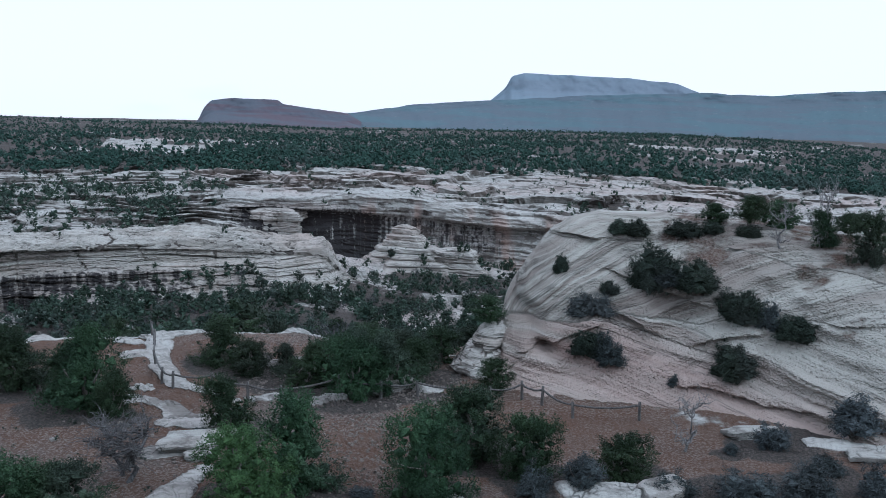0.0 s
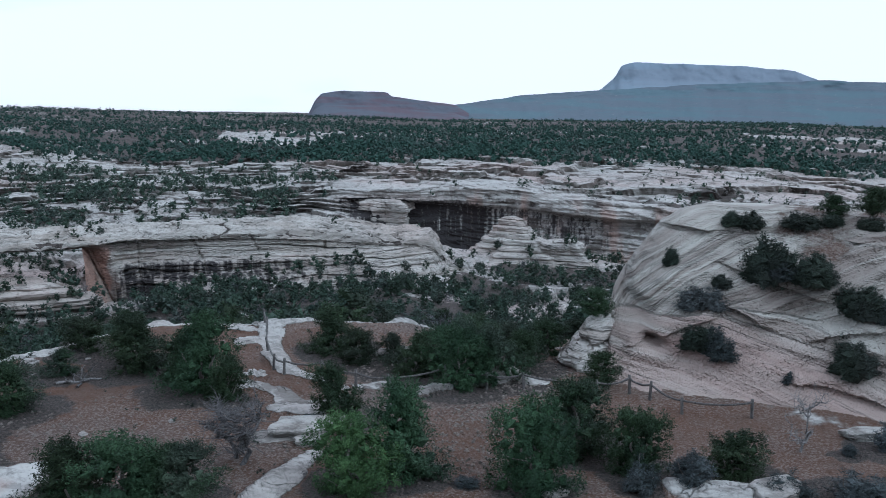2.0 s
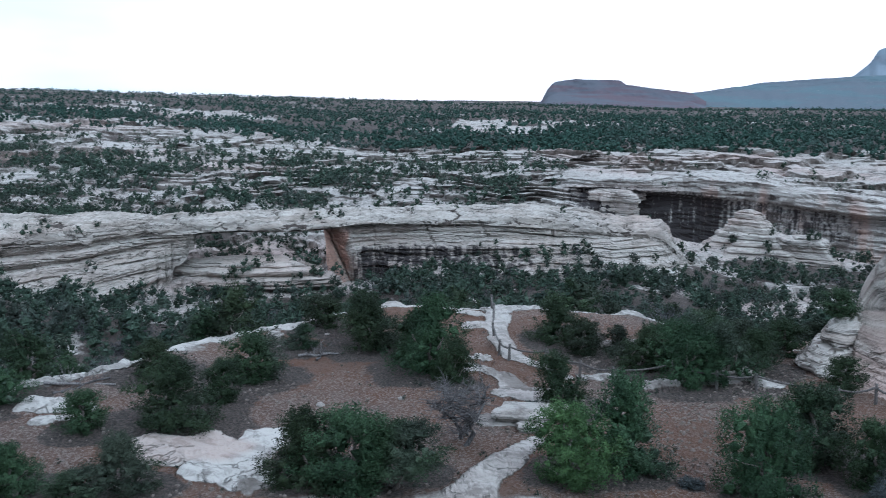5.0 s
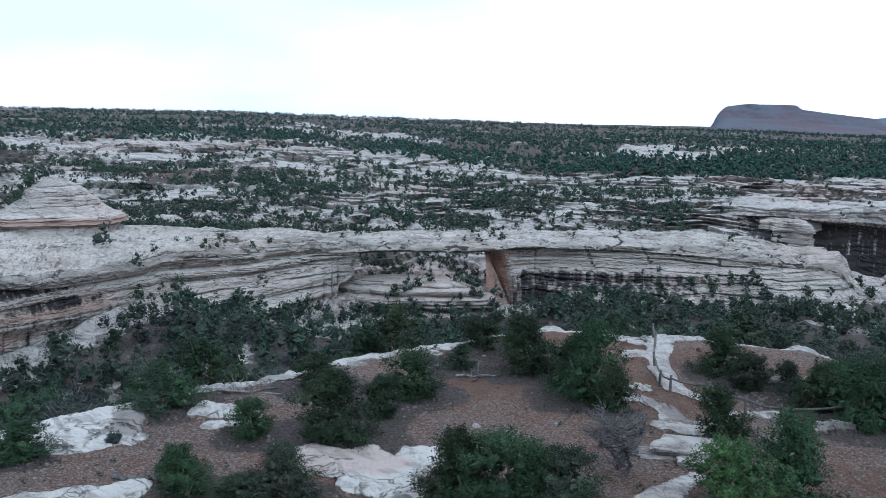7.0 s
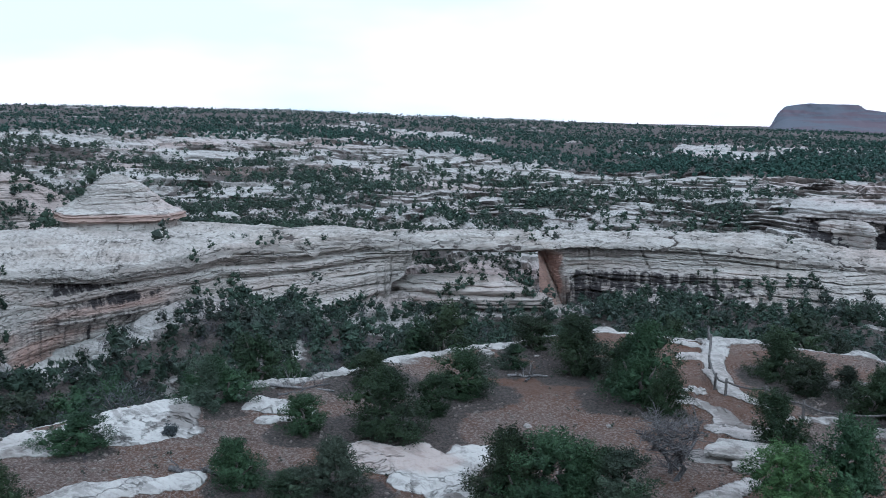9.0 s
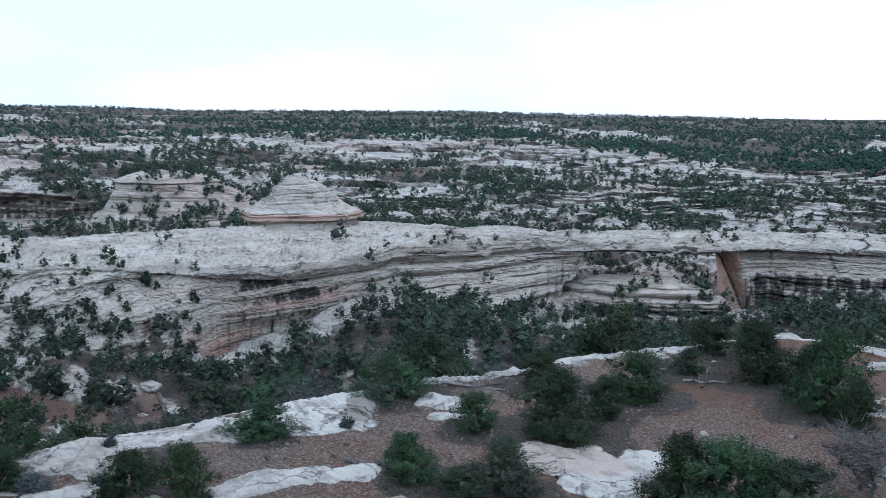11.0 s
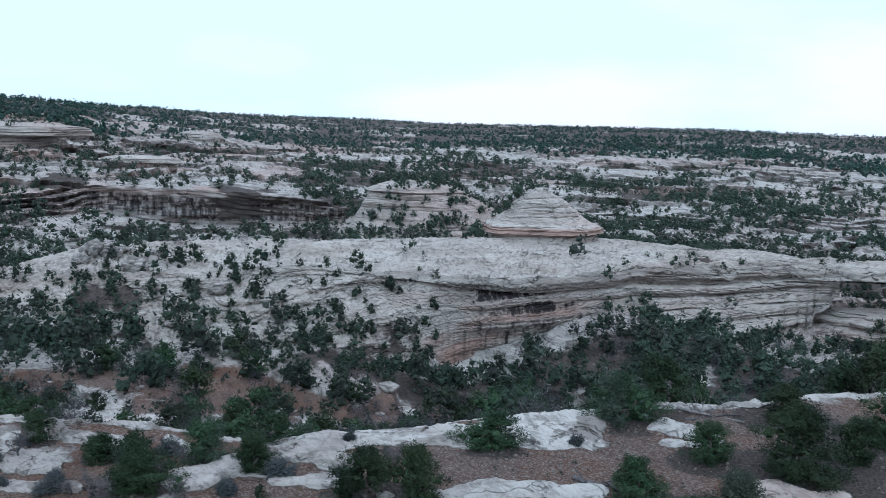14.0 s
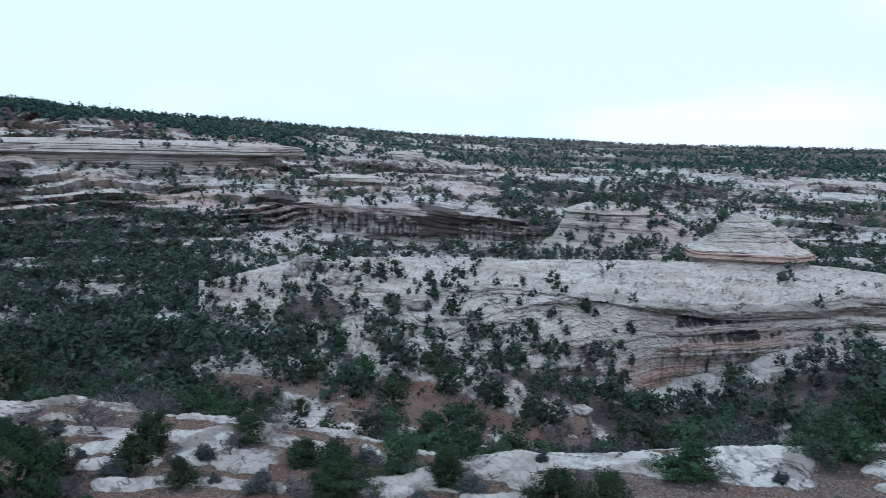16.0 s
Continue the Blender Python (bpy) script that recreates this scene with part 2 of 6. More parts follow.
def foliage(name, dark, light, rough=0.7, speckle=11.0, plant=0.35):
    """Leaves: a tone for each plant, a little of its own for each spray, and the grain of the small leaves."""
    mat, n, l, bsdf = shader(name)
    info = n.new("ShaderNodeObjectInfo")
    geo = n.new("ShaderNodeNewGeometry")
    stand = tex(n, l, geo.outputs["Position"], plant, 2.0, 0.5)
    share = math_node(n, l, "ADD", math_node(n, l, "MULTIPLY", geo.outputs["Random Per Island"], 0.45), math_node(n, l, "MULTIPLY", ramp(n, l, stand, 0.32, 0.68), 0.55))
    tone = blend(n, l, share, dark, light)
    kind = tex(n, l, mapped(n, l, (1, 1, 0.3)), plant * 0.7, 1.0, 0.5)
    grey = node(n, l, "ShaderNodeHueSaturation", Color=tone, Saturation=0.45, Value=1.15)
    tone = blend(n, l, math_node(n, l, "MULTIPLY", ramp(n, l, kind, 0.52, 0.64), 0.75), tone, grey.outputs["Color"])
    shift = node(n, l, "ShaderNodeHueSaturation", Color=tone)
    l.new(math_node(n, l, "ADD", math_node(n, l, "MULTIPLY", info.outputs["Random"], 0.05), 0.475), shift.inputs["Hue"])
    l.new(math_node(n, l, "ADD", math_node(n, l, "MULTIPLY", info.outputs["Random"], 0.6), 0.7), shift.inputs["Value"])
    speck = tex(n, l, geo.outputs["Position"], speckle, 4.0, 0.7)  # the small leaves that make up a spray
    l.new(blend(n, l, ramp(n, l, speck, 0.36, 0.62), blend(n, l, 0.55, shift.outputs["Color"], (0.0, 0.0, 0.0)), shift.outputs["Color"]), bsdf.inputs["Base Color"])
    bump = node(n, l, "ShaderNodeBump", Strength=1.0, Distance=0.6 / speckle, Height=speck)
    l.new(bump.outputs["Normal"], bsdf.inputs["Normal"])
    bsdf.inputs["Roughness"].default_value = rough
    bsdf.inputs["Specular IOR Level"].default_value = 0.2
    return mat


def bark(name, a, b):
    mat, n, l, bsdf = shader(name)
    grain = tex(n, l, mapped(n, l, (14, 14, 2.5)), 1.0, 6.0, 0.7)
    l.new(blend(n, l, ramp(n, l, grain, 0.35, 0.65), a, b), bsdf.inputs["Base Color"])
    bump = node(n, l, "ShaderNodeBump", Strength=0.8, Distance=0.03, Height=grain)
    l.new(bump.outputs["Normal"], bsdf.inputs["Normal"])
    bsdf.inputs["Roughness"].default_value = 0.9
    return mat


M_GROUND = sandstone("slickrock_and_soil", (0.50, 0.48, 0.452), (0.305, 0.280, 0.257), blush=0.45, pocket_shade=0.65)
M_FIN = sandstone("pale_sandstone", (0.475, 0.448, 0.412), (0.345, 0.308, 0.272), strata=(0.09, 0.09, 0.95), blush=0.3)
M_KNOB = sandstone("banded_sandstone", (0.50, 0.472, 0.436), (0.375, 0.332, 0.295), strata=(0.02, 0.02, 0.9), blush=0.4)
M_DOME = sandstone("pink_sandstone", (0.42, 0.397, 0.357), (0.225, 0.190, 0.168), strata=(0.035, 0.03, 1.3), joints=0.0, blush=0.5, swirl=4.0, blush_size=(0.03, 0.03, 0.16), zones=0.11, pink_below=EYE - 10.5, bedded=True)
# blue-grey base colours carry the haze over ridge, butte and mesa
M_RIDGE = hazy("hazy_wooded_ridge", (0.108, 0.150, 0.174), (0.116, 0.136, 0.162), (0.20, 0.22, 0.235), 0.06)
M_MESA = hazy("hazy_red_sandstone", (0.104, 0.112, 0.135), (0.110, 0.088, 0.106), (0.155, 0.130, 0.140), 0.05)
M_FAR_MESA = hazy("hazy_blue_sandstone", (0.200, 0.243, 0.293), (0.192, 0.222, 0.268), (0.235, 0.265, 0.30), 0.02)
M_NEEDLE = foliage("juniper_sprays", (0.016, 0.031, 0.016), (0.066, 0.104, 0.050))
M_SAGE = foliage("sage_leaves", (0.04, 0.048, 0.05), (0.12, 0.138, 0.145))
M_BRUSH = foliage("far_brush", (0.014, 0.028, 0.020), (0.072, 0.106, 0.072), 0.7, 4.0, 0.26)
# lifted teal leaf tones hold the haze over the far woods
M_WOODS = foliage("hazy_plateau_woods", (0.022, 0.050, 0.040), (0.050, 0.096, 0.074), 0.8, 1.2, 0.05)
M_BARK = bark("juniper_bark", (0.10, 0.085, 0.075), (0.23, 0.20, 0.18))
M_GREYWOOD = bark("dark_dead_wood", (0.045, 0.042, 0.044), (0.15, 0.14, 0.14))
M_DEAD = bark("bleached_wood", (0.10, 0.095, 0.095), (0.29, 0.27, 0.265))
M_GREEN = foliage("bright_juniper", (0.030, 0.055, 0.022), (0.10, 0.15, 0.055))
M_OLIVE = foliage("olive_leaves", (0.018, 0.026, 0.019), (0.055, 0.070, 0.052))
M_TWIG = foliage("bare_twigs", (0.050, 0.049, 0.058), (0.115, 0.110, 0.125))
M_RAIL = bark("weathered_rail", (0.045, 0.042, 0.042), (0.14, 0.127, 0.12))
M_GRAVEL = sandstone("loose_gravel", (0.27, 0.235, 0.21), (0.19, 0.155, 0.135), masks=False, grain=3.0)
M_BOULDER = sandstone("loose_sandstone", (0.48, 0.455, 0.425), (0.36, 0.32, 0.29), strata=(0.6, 0.6, 5.0), masks=False, grain=3.0)

# noise on arrays
def hashed(ix, iy, seed):
    h = (ix.astype(np.int64) * 374761393 + iy.astype(np.int64) * 668265263 + seed * 982451653) & 0x7FFFFFFF
    h = ((h ^ (h >> 13)) * 1274126177) & 0x7FFFFFFF
    return ((h ^ (h >> 16)) & 0xFFFF) / 65535.0


def value_noise(x, y, seed=0):
    ix, iy = np.floor(x), np.floor(y)
    fx, fy = x - ix, y - iy
    fx, fy = fx * fx * (3 - 2 * fx), fy * fy * (3 - 2 * fy)
    a, b = hashed(ix, iy, seed), hashed(ix + 1, iy, seed)
    c, d = hashed(ix, iy + 1, seed), hashed(ix + 1, iy + 1, seed)
    return (a + (b - a) * fx) * (1 - fy) + (c + (d - c) * fx) * fy


def fbm(x, y, octaves=4, seed=0):
    x, y = np.broadcast_arrays(np.asarray(x, float), np.asarray(y, float))
    total, amp = np.zeros(x.shape), 0.5
    for k in range(octaves):
        total = total + amp * (value_noise(x * 2 ** k + 17.3 * k, y * 2 ** k - 9.1 * k, seed + k) * 2 - 1)
        amp *= 0.5
    return total


def step(lo, hi, v):
    u = np.clip((v - lo) / (hi - lo), 0, 1)
    return u * u * (3 - 2 * u)


def line(*stations):
    """A line across the country: values at bearings (degrees to the left of north), eased between."""
    b, v = np.array([s[0] for s in stations], float), np.array([s[1] for s in stations], float)

    def at(bearing):
        return sum(np.interp(bearing + d, b, v, period=360) for d in (-0.8, 0.0, 0.8)) / 3
    return at


def drop(el, r):
    """Height of what stands at elevation el (degrees) and distance r."""
    return EYE + r * np.tan(np.radians(el))


# the lie of the land: bearing and distance, or bearing and elevation, of the breaks of slope
BENCH_R = line((-60, 95), (-30, 90), (-10, 85), (-2, 62), (3, 58), (8, 66), (15, 68), (23, 67), (30, 61), (36, 57), (39, 54), (44, 51), (49, 50), (54, 49), (60, 46),
               (68, 44), (75, 47), (82, 50), (89, 53), (95, 57), (120, 60), (180, 60))
FIN_R = line((5, 228), (16, 212), (27, 200), (36, 185), (45, 162), (55, 142), (65, 134), (75, 137), (85, 148), (96, 160))
FIN_CREST = line((5.6, -7.8), (6.3, -7.3), (7, -7.0), (10, -6.85), (13, -6.4), (17, -6.45), (26, -6.9), (36, -7.1), (42.5, -7.0), (48, -6.7), (56, -7.0), (65, -7.3), (78, -7.5), (84, -9))
FIN_LIP = line((5.6, -8.6), (7, -8.2), (11, -8.0), (15, -7.7), (25, -7.7), (28, -8.1), (33, -8.1), (36, -8.3), (40, -8.5), (44.5, -8.8), (48, -9.6), (52.6, -10.15), (57, -9.9), (62, -9.1),
               (67, -8.75), (72, -9.0), (77, -8.85), (84, -9.4))
FIN_FOOT = line((-40, -10.4), (-10, -10.4), (2, -10.3), (6, -9.5), (11, -9.4), (16, -9.75), (21, -10.0), (25, -11.1), (28, -11.2), (36, -11.2), (43, -11.3), (47, -11.3), (52, -13.0), (55, -14.0), (60, -13.4), (67, -12.7), (74, -11.6), (84, -10.6), (96, -9.8))
BACK_R = line((-60, 300), (-10, 290), (4, 318), (11, 300), (16, 285), (30, 275), (45, 265), (54, 252), (62, 262), (70, 258), (78, 258), (84, 210), (96, 205), (150, 205))
BACK_EL = line((-60, -8), (-10, -9.2), (-3, -9.2), (2, -9.0), (6, -8.9), (11, -6.9), (17, -6.8), (30, -6.9), (45, -6.5), (50, -6.2), (56, -6.4), (63, -6.2), (72, -6.4), (79, -5.4), (86, -7), (96, -7.5), (180, -8))
CLIFF_R = line((-60, 320), (-10, 312), (2, 318), (6, 314), (11, 312), (17, 330), (30, 345), (45, 335), (54, 300), (62, 260), (70, 254), (78, 256), (86, 280), (96, 285), (150, 285))
CLIFF_EL = line((-60, -5.5), (-10, -5.2), (-4, -5.2), (2, -4.6), (6, -4.5), (11, -4.8), (17, -5.0), (25, -4.8), (35, -4.7), (45, -4.9), (55, -5.2), (63, -5.4), (66, -4.7), (70, -4.45), (78, -4.0), (88, -4.0), (96, -4.2), (180, -5))
WHITE_R = line((-60, 470), (-10, 440), (11, 430), (24, 440), (31, 470), (39, 540), (45, 590), (60, 620), (70, 600), (77, 460), (80, 430), (96, 400), (180, 440))
WHITE_EL = line((-60, -3.4), (-24, -3.3), (-12, -2.6), (-4, -2.7), (3, -2.6), (11, -2.75), (17, -2.9), (24, -3.2), (31, -2.5), (39, -1.8), (45, -1.4), (55, -1.4), (65, -1.5), (71, -1.3), (77.5, -1.1), (78.8, -0.5), (86, 0.3), (96, 0.8), (180, 0))
FOREST_R = line((-60, 1300), (30, 1400), (50, 1600), (72, 1500), (79, 900), (87, 650), (96, 600), (180, 900))
FOREST_EL = line((-60, -1.2), (-25, -1.0), (-20, -0.6), (-13, -0.4), (-7, -0.45), (0, -0.65), (6, -0.75), (13, -0.55), (19, -0.55), (26, -0.42), (36, -0.2), (46, -0.08), (58, -0.15), (70, 0.08), (79, 0.45), (87, 0.72), (91, 1.05), (95, 1.45), (180, 0.4))


def profile(b):
    """Breaks of slope along the bearings b, from the eye's foot outward: rows of distance and height."""
    one = np.ones_like(b)
    bench = BENCH_R(b)
    fin = FIN_R(b)
    foot = drop(FIN_FOOT(b), fin - 2)
    behind = fin + 34
    r = [0.01 * one, 7 * one, 31 * one, bench, bench + 14, 0.45 * bench + 0.55 * fin, fin - 2, behind, BACK_R(b), CLIFF_R(b), WHITE_R(b), FOREST_R(b), 2600 * one, 4950 * one]
    floor_z = np.minimum(foot - 1.5, EYE - 30)
    back = step(100, 135, b) * (1 - step(290, 322, b))
    z = [EYE - 1.7 * one, EYE - 5.5 + 3.6 * back, EYE - 15.2 + 13 * back, EYE - 15 + 12.5 * back, EYE - 23 + 18 * back, floor_z, foot, foot + 1.0 + 4.5 * step(25, 28, b) * (1 - step(46, 49, b)), drop(BACK_EL(b), r[8]), drop(CLIFF_EL(b), r[9]),
         drop(WHITE_EL(b), r[10]), drop(FOREST_EL(b), r[11]), drop(FOREST_EL(b), r[11]) - 14, drop(-0.35, 4950) * one]
    return np.array(r), np.array(z)


def ledges(z, x, y, h, seed, jut):
    """Beds of about h that break off as ledges: how much higher and how much nearer the eye each point comes."""
    u = (z + 2.6 * h * fbm(x / (24 * h), y / (24 * h), 6, seed)) / h
    f = u - np.floor(u)
    rise = step(0.74, 0.88, f)
    strong = 0.35 + 0.65 * step(-0.2, 0.15, fbm(x / (11 * h), y / (11 * h), 3, seed + 4))
    return (rise - f) * h * strong, jut * h * (rise - f) * strong


# rock showing through the bench: ends and half width of each strip
TRAIL_ROCK = [(-19.3, 64.4, -17.6, 58.9, 0.75), (-17.6, 58.9, -16.2, 55.3, 0.7), (-16.2, 55.3, -14.6, 52.3, 0.8), (-14.6, 52.3, -12.9, 51.1, 0.6), (-20.0, 64.0, -16.9, 65.4, 0.45), (-16.0, 49.1, -14.0, 48.3, 0.7), (-14.0, 48.3, -12.6, 46.5, 0.9), (-12.6, 46.5, -11.1, 46.6, 0.9), (-12.9, 45.5, -10.9, 45.1, 0.8), (-12.6, 41.1, -10.2, 42.2, 0.9), (-9.9, 39.2, -10.3, 36.5, 0.5), (-10.3, 36.5, -10.9, 31.5, 0.9), (-17.2, 50.4, -15.9, 51.0, 0.45), (-16.7, 51.8, -16.1, 50.8, 0.4)]
TRAIL_SIDE = [(-21.3, 61.9, -20.0, 61.9, 0.4), (-19.4, 58.4, -18.4, 59.1, 0.4), (-26.6, 61.8, -25.8, 64.5, 0.9), (-23.0, 65.2, -22.5, 65.3, 0.4), (-9.9, 50.8, -8.9, 50.9, 0.45), (-7.2, 49.3, -5.8, 50.3, 0.7), (-4.4, 51.9, -2.7, 52.3, 0.9), (-2.8, 53.2, -0.5, 52.3, 0.7), (-7.7, 46.5, -7.2, 47.0, 0.4), (-10.0, 57.6, -8.4, 58.2, 0.5), (-13.0, 66.5, -11.6, 66.7, 0.5), (-10.7, 65.9, -9.2, 65.3, 0.5), (15.8, 51.5, 20.5, 50.5, 0.8), (18.6, 44.8, 21.1, 43.8, 0.9), (5.8, 37.8, 7.9, 37.5, 1.0)]
FLAT_ROCK = [(-24.9, 32.4, -22.5, 33.3, 1.6), (-23.3, 34.0, -21.7, 33.8, 1.0), (-21.0, 35.6, -21.2, 33.3, 1.3), (-21.3, 33.3, -21.4, 31.2, 1.2), (-21.4, 31.2, -19.4, 31.1, 1.2), (-35.5, 36.9, -34.6, 38.3, 0.7), (-35.4, 39.7, -34.0, 41.8, 0.6), (-35.2, 43.5, -35.1, 44.9, 0.5), (-35.1, 44.9, -33.3, 47.7, 0.4), (-33.5, 47.5, -32.2, 50.6, 0.5), (-31.0, 52.1, -29.8, 53.0, 0.6), (-33.3, 34.4, -31.1, 34.9, 1.0), (-31.7, 33.1, -30.5, 33.7, 0.6), (-27.2, 62.8, -26.4, 65.8, 0.7)]
RIM_ROCK = [(-37.9, 24.9, -36.7, 27.2, 1.5), (-37.2, 27.6, -36.3, 31.2, 1.9), (-34.7, 27.9, -34.9, 30.3, 1.2), (-30.8, 22.5, -30.4, 24.1, 0.9), (-30.4, 24.1, -29.0, 25.7, 1.0), (-33.8, 29.8, -33.3, 30.2, 0.35), (-38.8, 15.6, -38.7, 18.3, 1.1), (-39.0, 18.4, -38.5, 21.4, 1.3), (-38.5, 21.4, -37.3, 25.7, 1.5), (-37.4, 11.3, -37.8, 13.5, 1.2), (-38.4, 13.7, -36.6, 14.7, 1.0), (-37.8, 16.5, -36.1, 17.9, 0.9), (-35.5, 14.7, -34.8, 16.4, 0.6), (-43.4, 15.2, -42.6, 16.9, 0.4), (-31.3, 20.0, -30.9, 23.4, 0.9)]
WEST_ROCK = [(-60.9, -3.8, -59.4, -2.2, 0.35), (-55.6, -0.9, -55.8, 0.9, 0.5), (-54.2, -4.0, -54.0, -1.2, 0.5), (-54.4, -1.2, -52.6, 1.9, 0.5), (-51.3, -2.2, -50.8, -0.6, 0.37), (-48.9, -1.1, -47.6, 1.7, 0.62), (-46.2, -0.8, -45.9, 1.7, 0.62), (-44.0, -0.1, -44.1, 2.1, 0.68), (-41.5, 0.8, -41.3, 2.9, 0.62), (-47.5, 3.9, -47.3, 6.0, 0.62), (-43.8, 4.6, -41.6, 6.8, 0.74), (-43.6, 6.6, -41.5, 7.0, 0.5), (-40.7, 4.7, -38.7, 7.0, 0.74), (-46.3, 8.1, -43.9, 10.2, 0.74), (-48.1, 8.4, -47.7, 9.2, 0.35), (-50.2, 4.7, -49.3, 7.2, 0.43), (-46.5, 10.7, -45.2, 11.9, 0.37), (-43.2, 12.5, -41.1, 12.7, 0.35)]
# plants by place, height and width
EAST_JUNIPERS = [(-7.4, 35.5, 3.5, 3.9), (-5.5, 37.5, 4.4, 4.0), (-10, 44.6, 3.1, 3.1), (-0.4, 37.1, 4.4, 4.0), (1.5, 42, 4.1, 4.1), (4, 39.9, 3.5, 3.2), (8.1, 40.5, 2.3, 3.1), (2.9, 56.9, 1.9, 2.4), (-23.5, 51.9, 4, 3.8), (-18.2, 47.9, 5.2, 4.8), (-16.3, 46.5, 2.9, 2.6), (-13.2, 58, 3.4, 3.9), (-11.2, 55.7, 2.6, 2.8), (-7.5, 53.6, 3.1, 3.8), (-4.8, 50.9, 4.2, 4.0), (-2.7, 52.1, 3.8, 3.7), (-1, 54.5, 3, 2.8), (2, 64.6, 3.1, 4.0)]
FLAT_JUNIPERS = [(-15.3, 32.1, 3.9, 4.5), (-17.1, 32, 3.6, 4.1), (-13.8, 32.7, 3.3, 3.9), (-25.9, 35.2, 4.1, 4.7), (-25.7, 38.8, 2.5, 2.5), (-26.2, 42.9, 3.2, 3.8), (-26.9, 49, 1.8, 2.4), (-27.7, 53.9, 2.6, 3.3), (-22.9, 50.9, 3.7, 3.9), (-31.4, 41.3, 2.5, 3.3), (-23.2, 28.5, 2.8, 3.0), (-26.9, 26.8, 2.6, 2.8), (-24.4, 27, 1.6, 2.6), (-36, 25.6, 2, 3.7), (-29.1, 33.1, 2.2, 2.5)]
CLUMP_JUNIPERS = [(-6.1, 54.8, 3.0, 3.4), (-4.0, 55.0, 3.4, 3.6), (-2.0, 57.0, 3.0, 3.4), (-9.3, 56.8, 2.2, 2.4), (-5.0, 60.0, 2.6, 3.0), (0.2, 58.5, 2.8, 3.2), (-19.6, 49.6, 3.6, 3.8)]
WEST_JUNIPERS = [(-35.6, 34.1, 3, 4.2), (-32.9, 17.4, 2.6, 2.8), (-31.7, 19.1, 2.6, 2.6), (-36.9, 14.2, 2, 1.7), (-39.6, 13.1, 2.2, 2.2), (-37.6, 9.9, 2.3, 3.2), (-40.9, 3.7, 1.4, 2), (-45.7, 7.2, 1.6, 1.7), (-45.6, 2.6, 2.2, 2.2), (-40.7, -2.4, 3.6, 3.3), (-37.2, 9.6, 1.9, 2.7), (-42.2, 9.4, 1.4, 1.8), (-37.4, 14.4, 1.6, 1.7), (-47.7, -3.5, 2.1, 1.8), (-43.1, -1.4, 1.9, 1.9)]
DOME_SHRUBS = [(13.0, 58.0, 3.5, 4.2), (15.2, 56.3, 2.4, 4.0), (17.3, 54.2, 2.7, 3.7), (19.9, 52.5, 2.1, 3.2), (8.6, 54.1, 2.1, 2.9), (16.4, 52.2, 2.5, 3.8), (7.5, 59.7, 1.5, 1.5), (11.6, 62.4, 1.4, 2.4), (12.7, 62.0, 1.4, 2.4), (15.6, 61.7, 1.3, 2.9), (17.5, 61.9, 1.0, 2.2), (19.6, 61.0, 1.2, 2.0), (10.2, 57.3, 1.0, 1.8)]
DOME_SAGES = [(13.7, 57.0, 1.4, 3.2), (18.6, 53.3, 2.2, 2.3), (8.5, 56.3, 1.9, 3.0), (9.5, 56.1, 1.8, 2.5), (9.6, 53.3, 2.2, 2.8), (13.0, 51.8, 0.8, 1.0)]
DOME_JUNIPERS = [(18.0, 63.1, 1.7, 2.4), (20.0, 62.3, 2.5, 2.6), (22.1, 62.3, 2.2, 2.9), (25.1, 55.8, 3.6, 2.9), (23.7, 58.8, 2.6, 2.3), (25.7, 60.5, 1.9, 2.3)]
SNAGS = [(23.3, 58.8, 4.3, 2.8), (20.7, 58.4, 2.9, 2.6), (11.9, 44.2, 3.2, 2.4), (-12.4, 37.8, 3.4, 4.6), (-12.9, 38.3, 2.8, 3.4), (-47.9, 0.3, 1.7, 2.8), (-43.6, 6, 1.2, 1.6)]
SAGES = [(6.1, 38.1, 1.7, 2.7), (16, 44.4, 1.9, 2.3), (20.5, 45.6, 2.5, 3.8), (12.7, 37.8, 2, 3.3), (15.4, 37.9, 2.1, 3.6), (17.4, 41, 1.2, 1.9), (4, 37.4, 1.8, 2.1), (13.9, 43.7, 0.7, 1.1), (9.6, 37.4, 1.5, 2.8), (-11.1, 43.4, 0.8, 1.7), (-3, 37.1, 0.6, 1.4), (18.4, 38.1, 1.9, 2.6), (-33.9, 29.3, 0.8, 1.1), (-43, 1, 0.9, 1.7), (-39.4, 6.8, 0.8, 1.3), (-45.2, 2, 0.7, 1.1), (-49, -1.5, 0.7, 1.5)]
FENCE_POSTS = [(10.5, 48.4), (7.1, 48.8), (5.6, 50.3), (4.6, 51), (2.8, 50.2), (-1.1, 50.9), (-3.1, 50.6), (-5.4, 50.7), (-8.4, 49.8), (-10.3, 50.4), (-12.4, 51.1), (-14.7, 51.6), (-15.7, 52.9), (-17.2, 56.8), (-18.5, 60.8), (-19.6, 64)]



def near_strip(x, y, strips):
    """1 on the strips, falling to 0 beside them."""
    best = np.zeros_like(x)
    for ax, ay, bx, by, w in strips:
        dx, dy = bx - ax, by - ay
        t = np.clip(((x - ax) * dx + (y - ay) * dy) / (dx * dx + dy * dy + 1e-6), 0, 1)
        d = np.hypot(x - ax - t * dx, y - ay - t * dy)
        best = np.maximum(best, 1 - step(0.7 * w, 1.05 * w + 0.2, d + 0.5 * fbm(x / 1.7, y / 1.7, 4, 7)))
    return best


def bare_rock(x, y):
    out = np.zeros_like(x)
    near = np.hypot(x, y) < 80
    xs, ys = x[near], y[near]
    out[near] = near_strip(xs, ys, TRAIL_ROCK + TRAIL_SIDE + FLAT_ROCK + RIM_ROCK + WEST_ROCK)
    return out


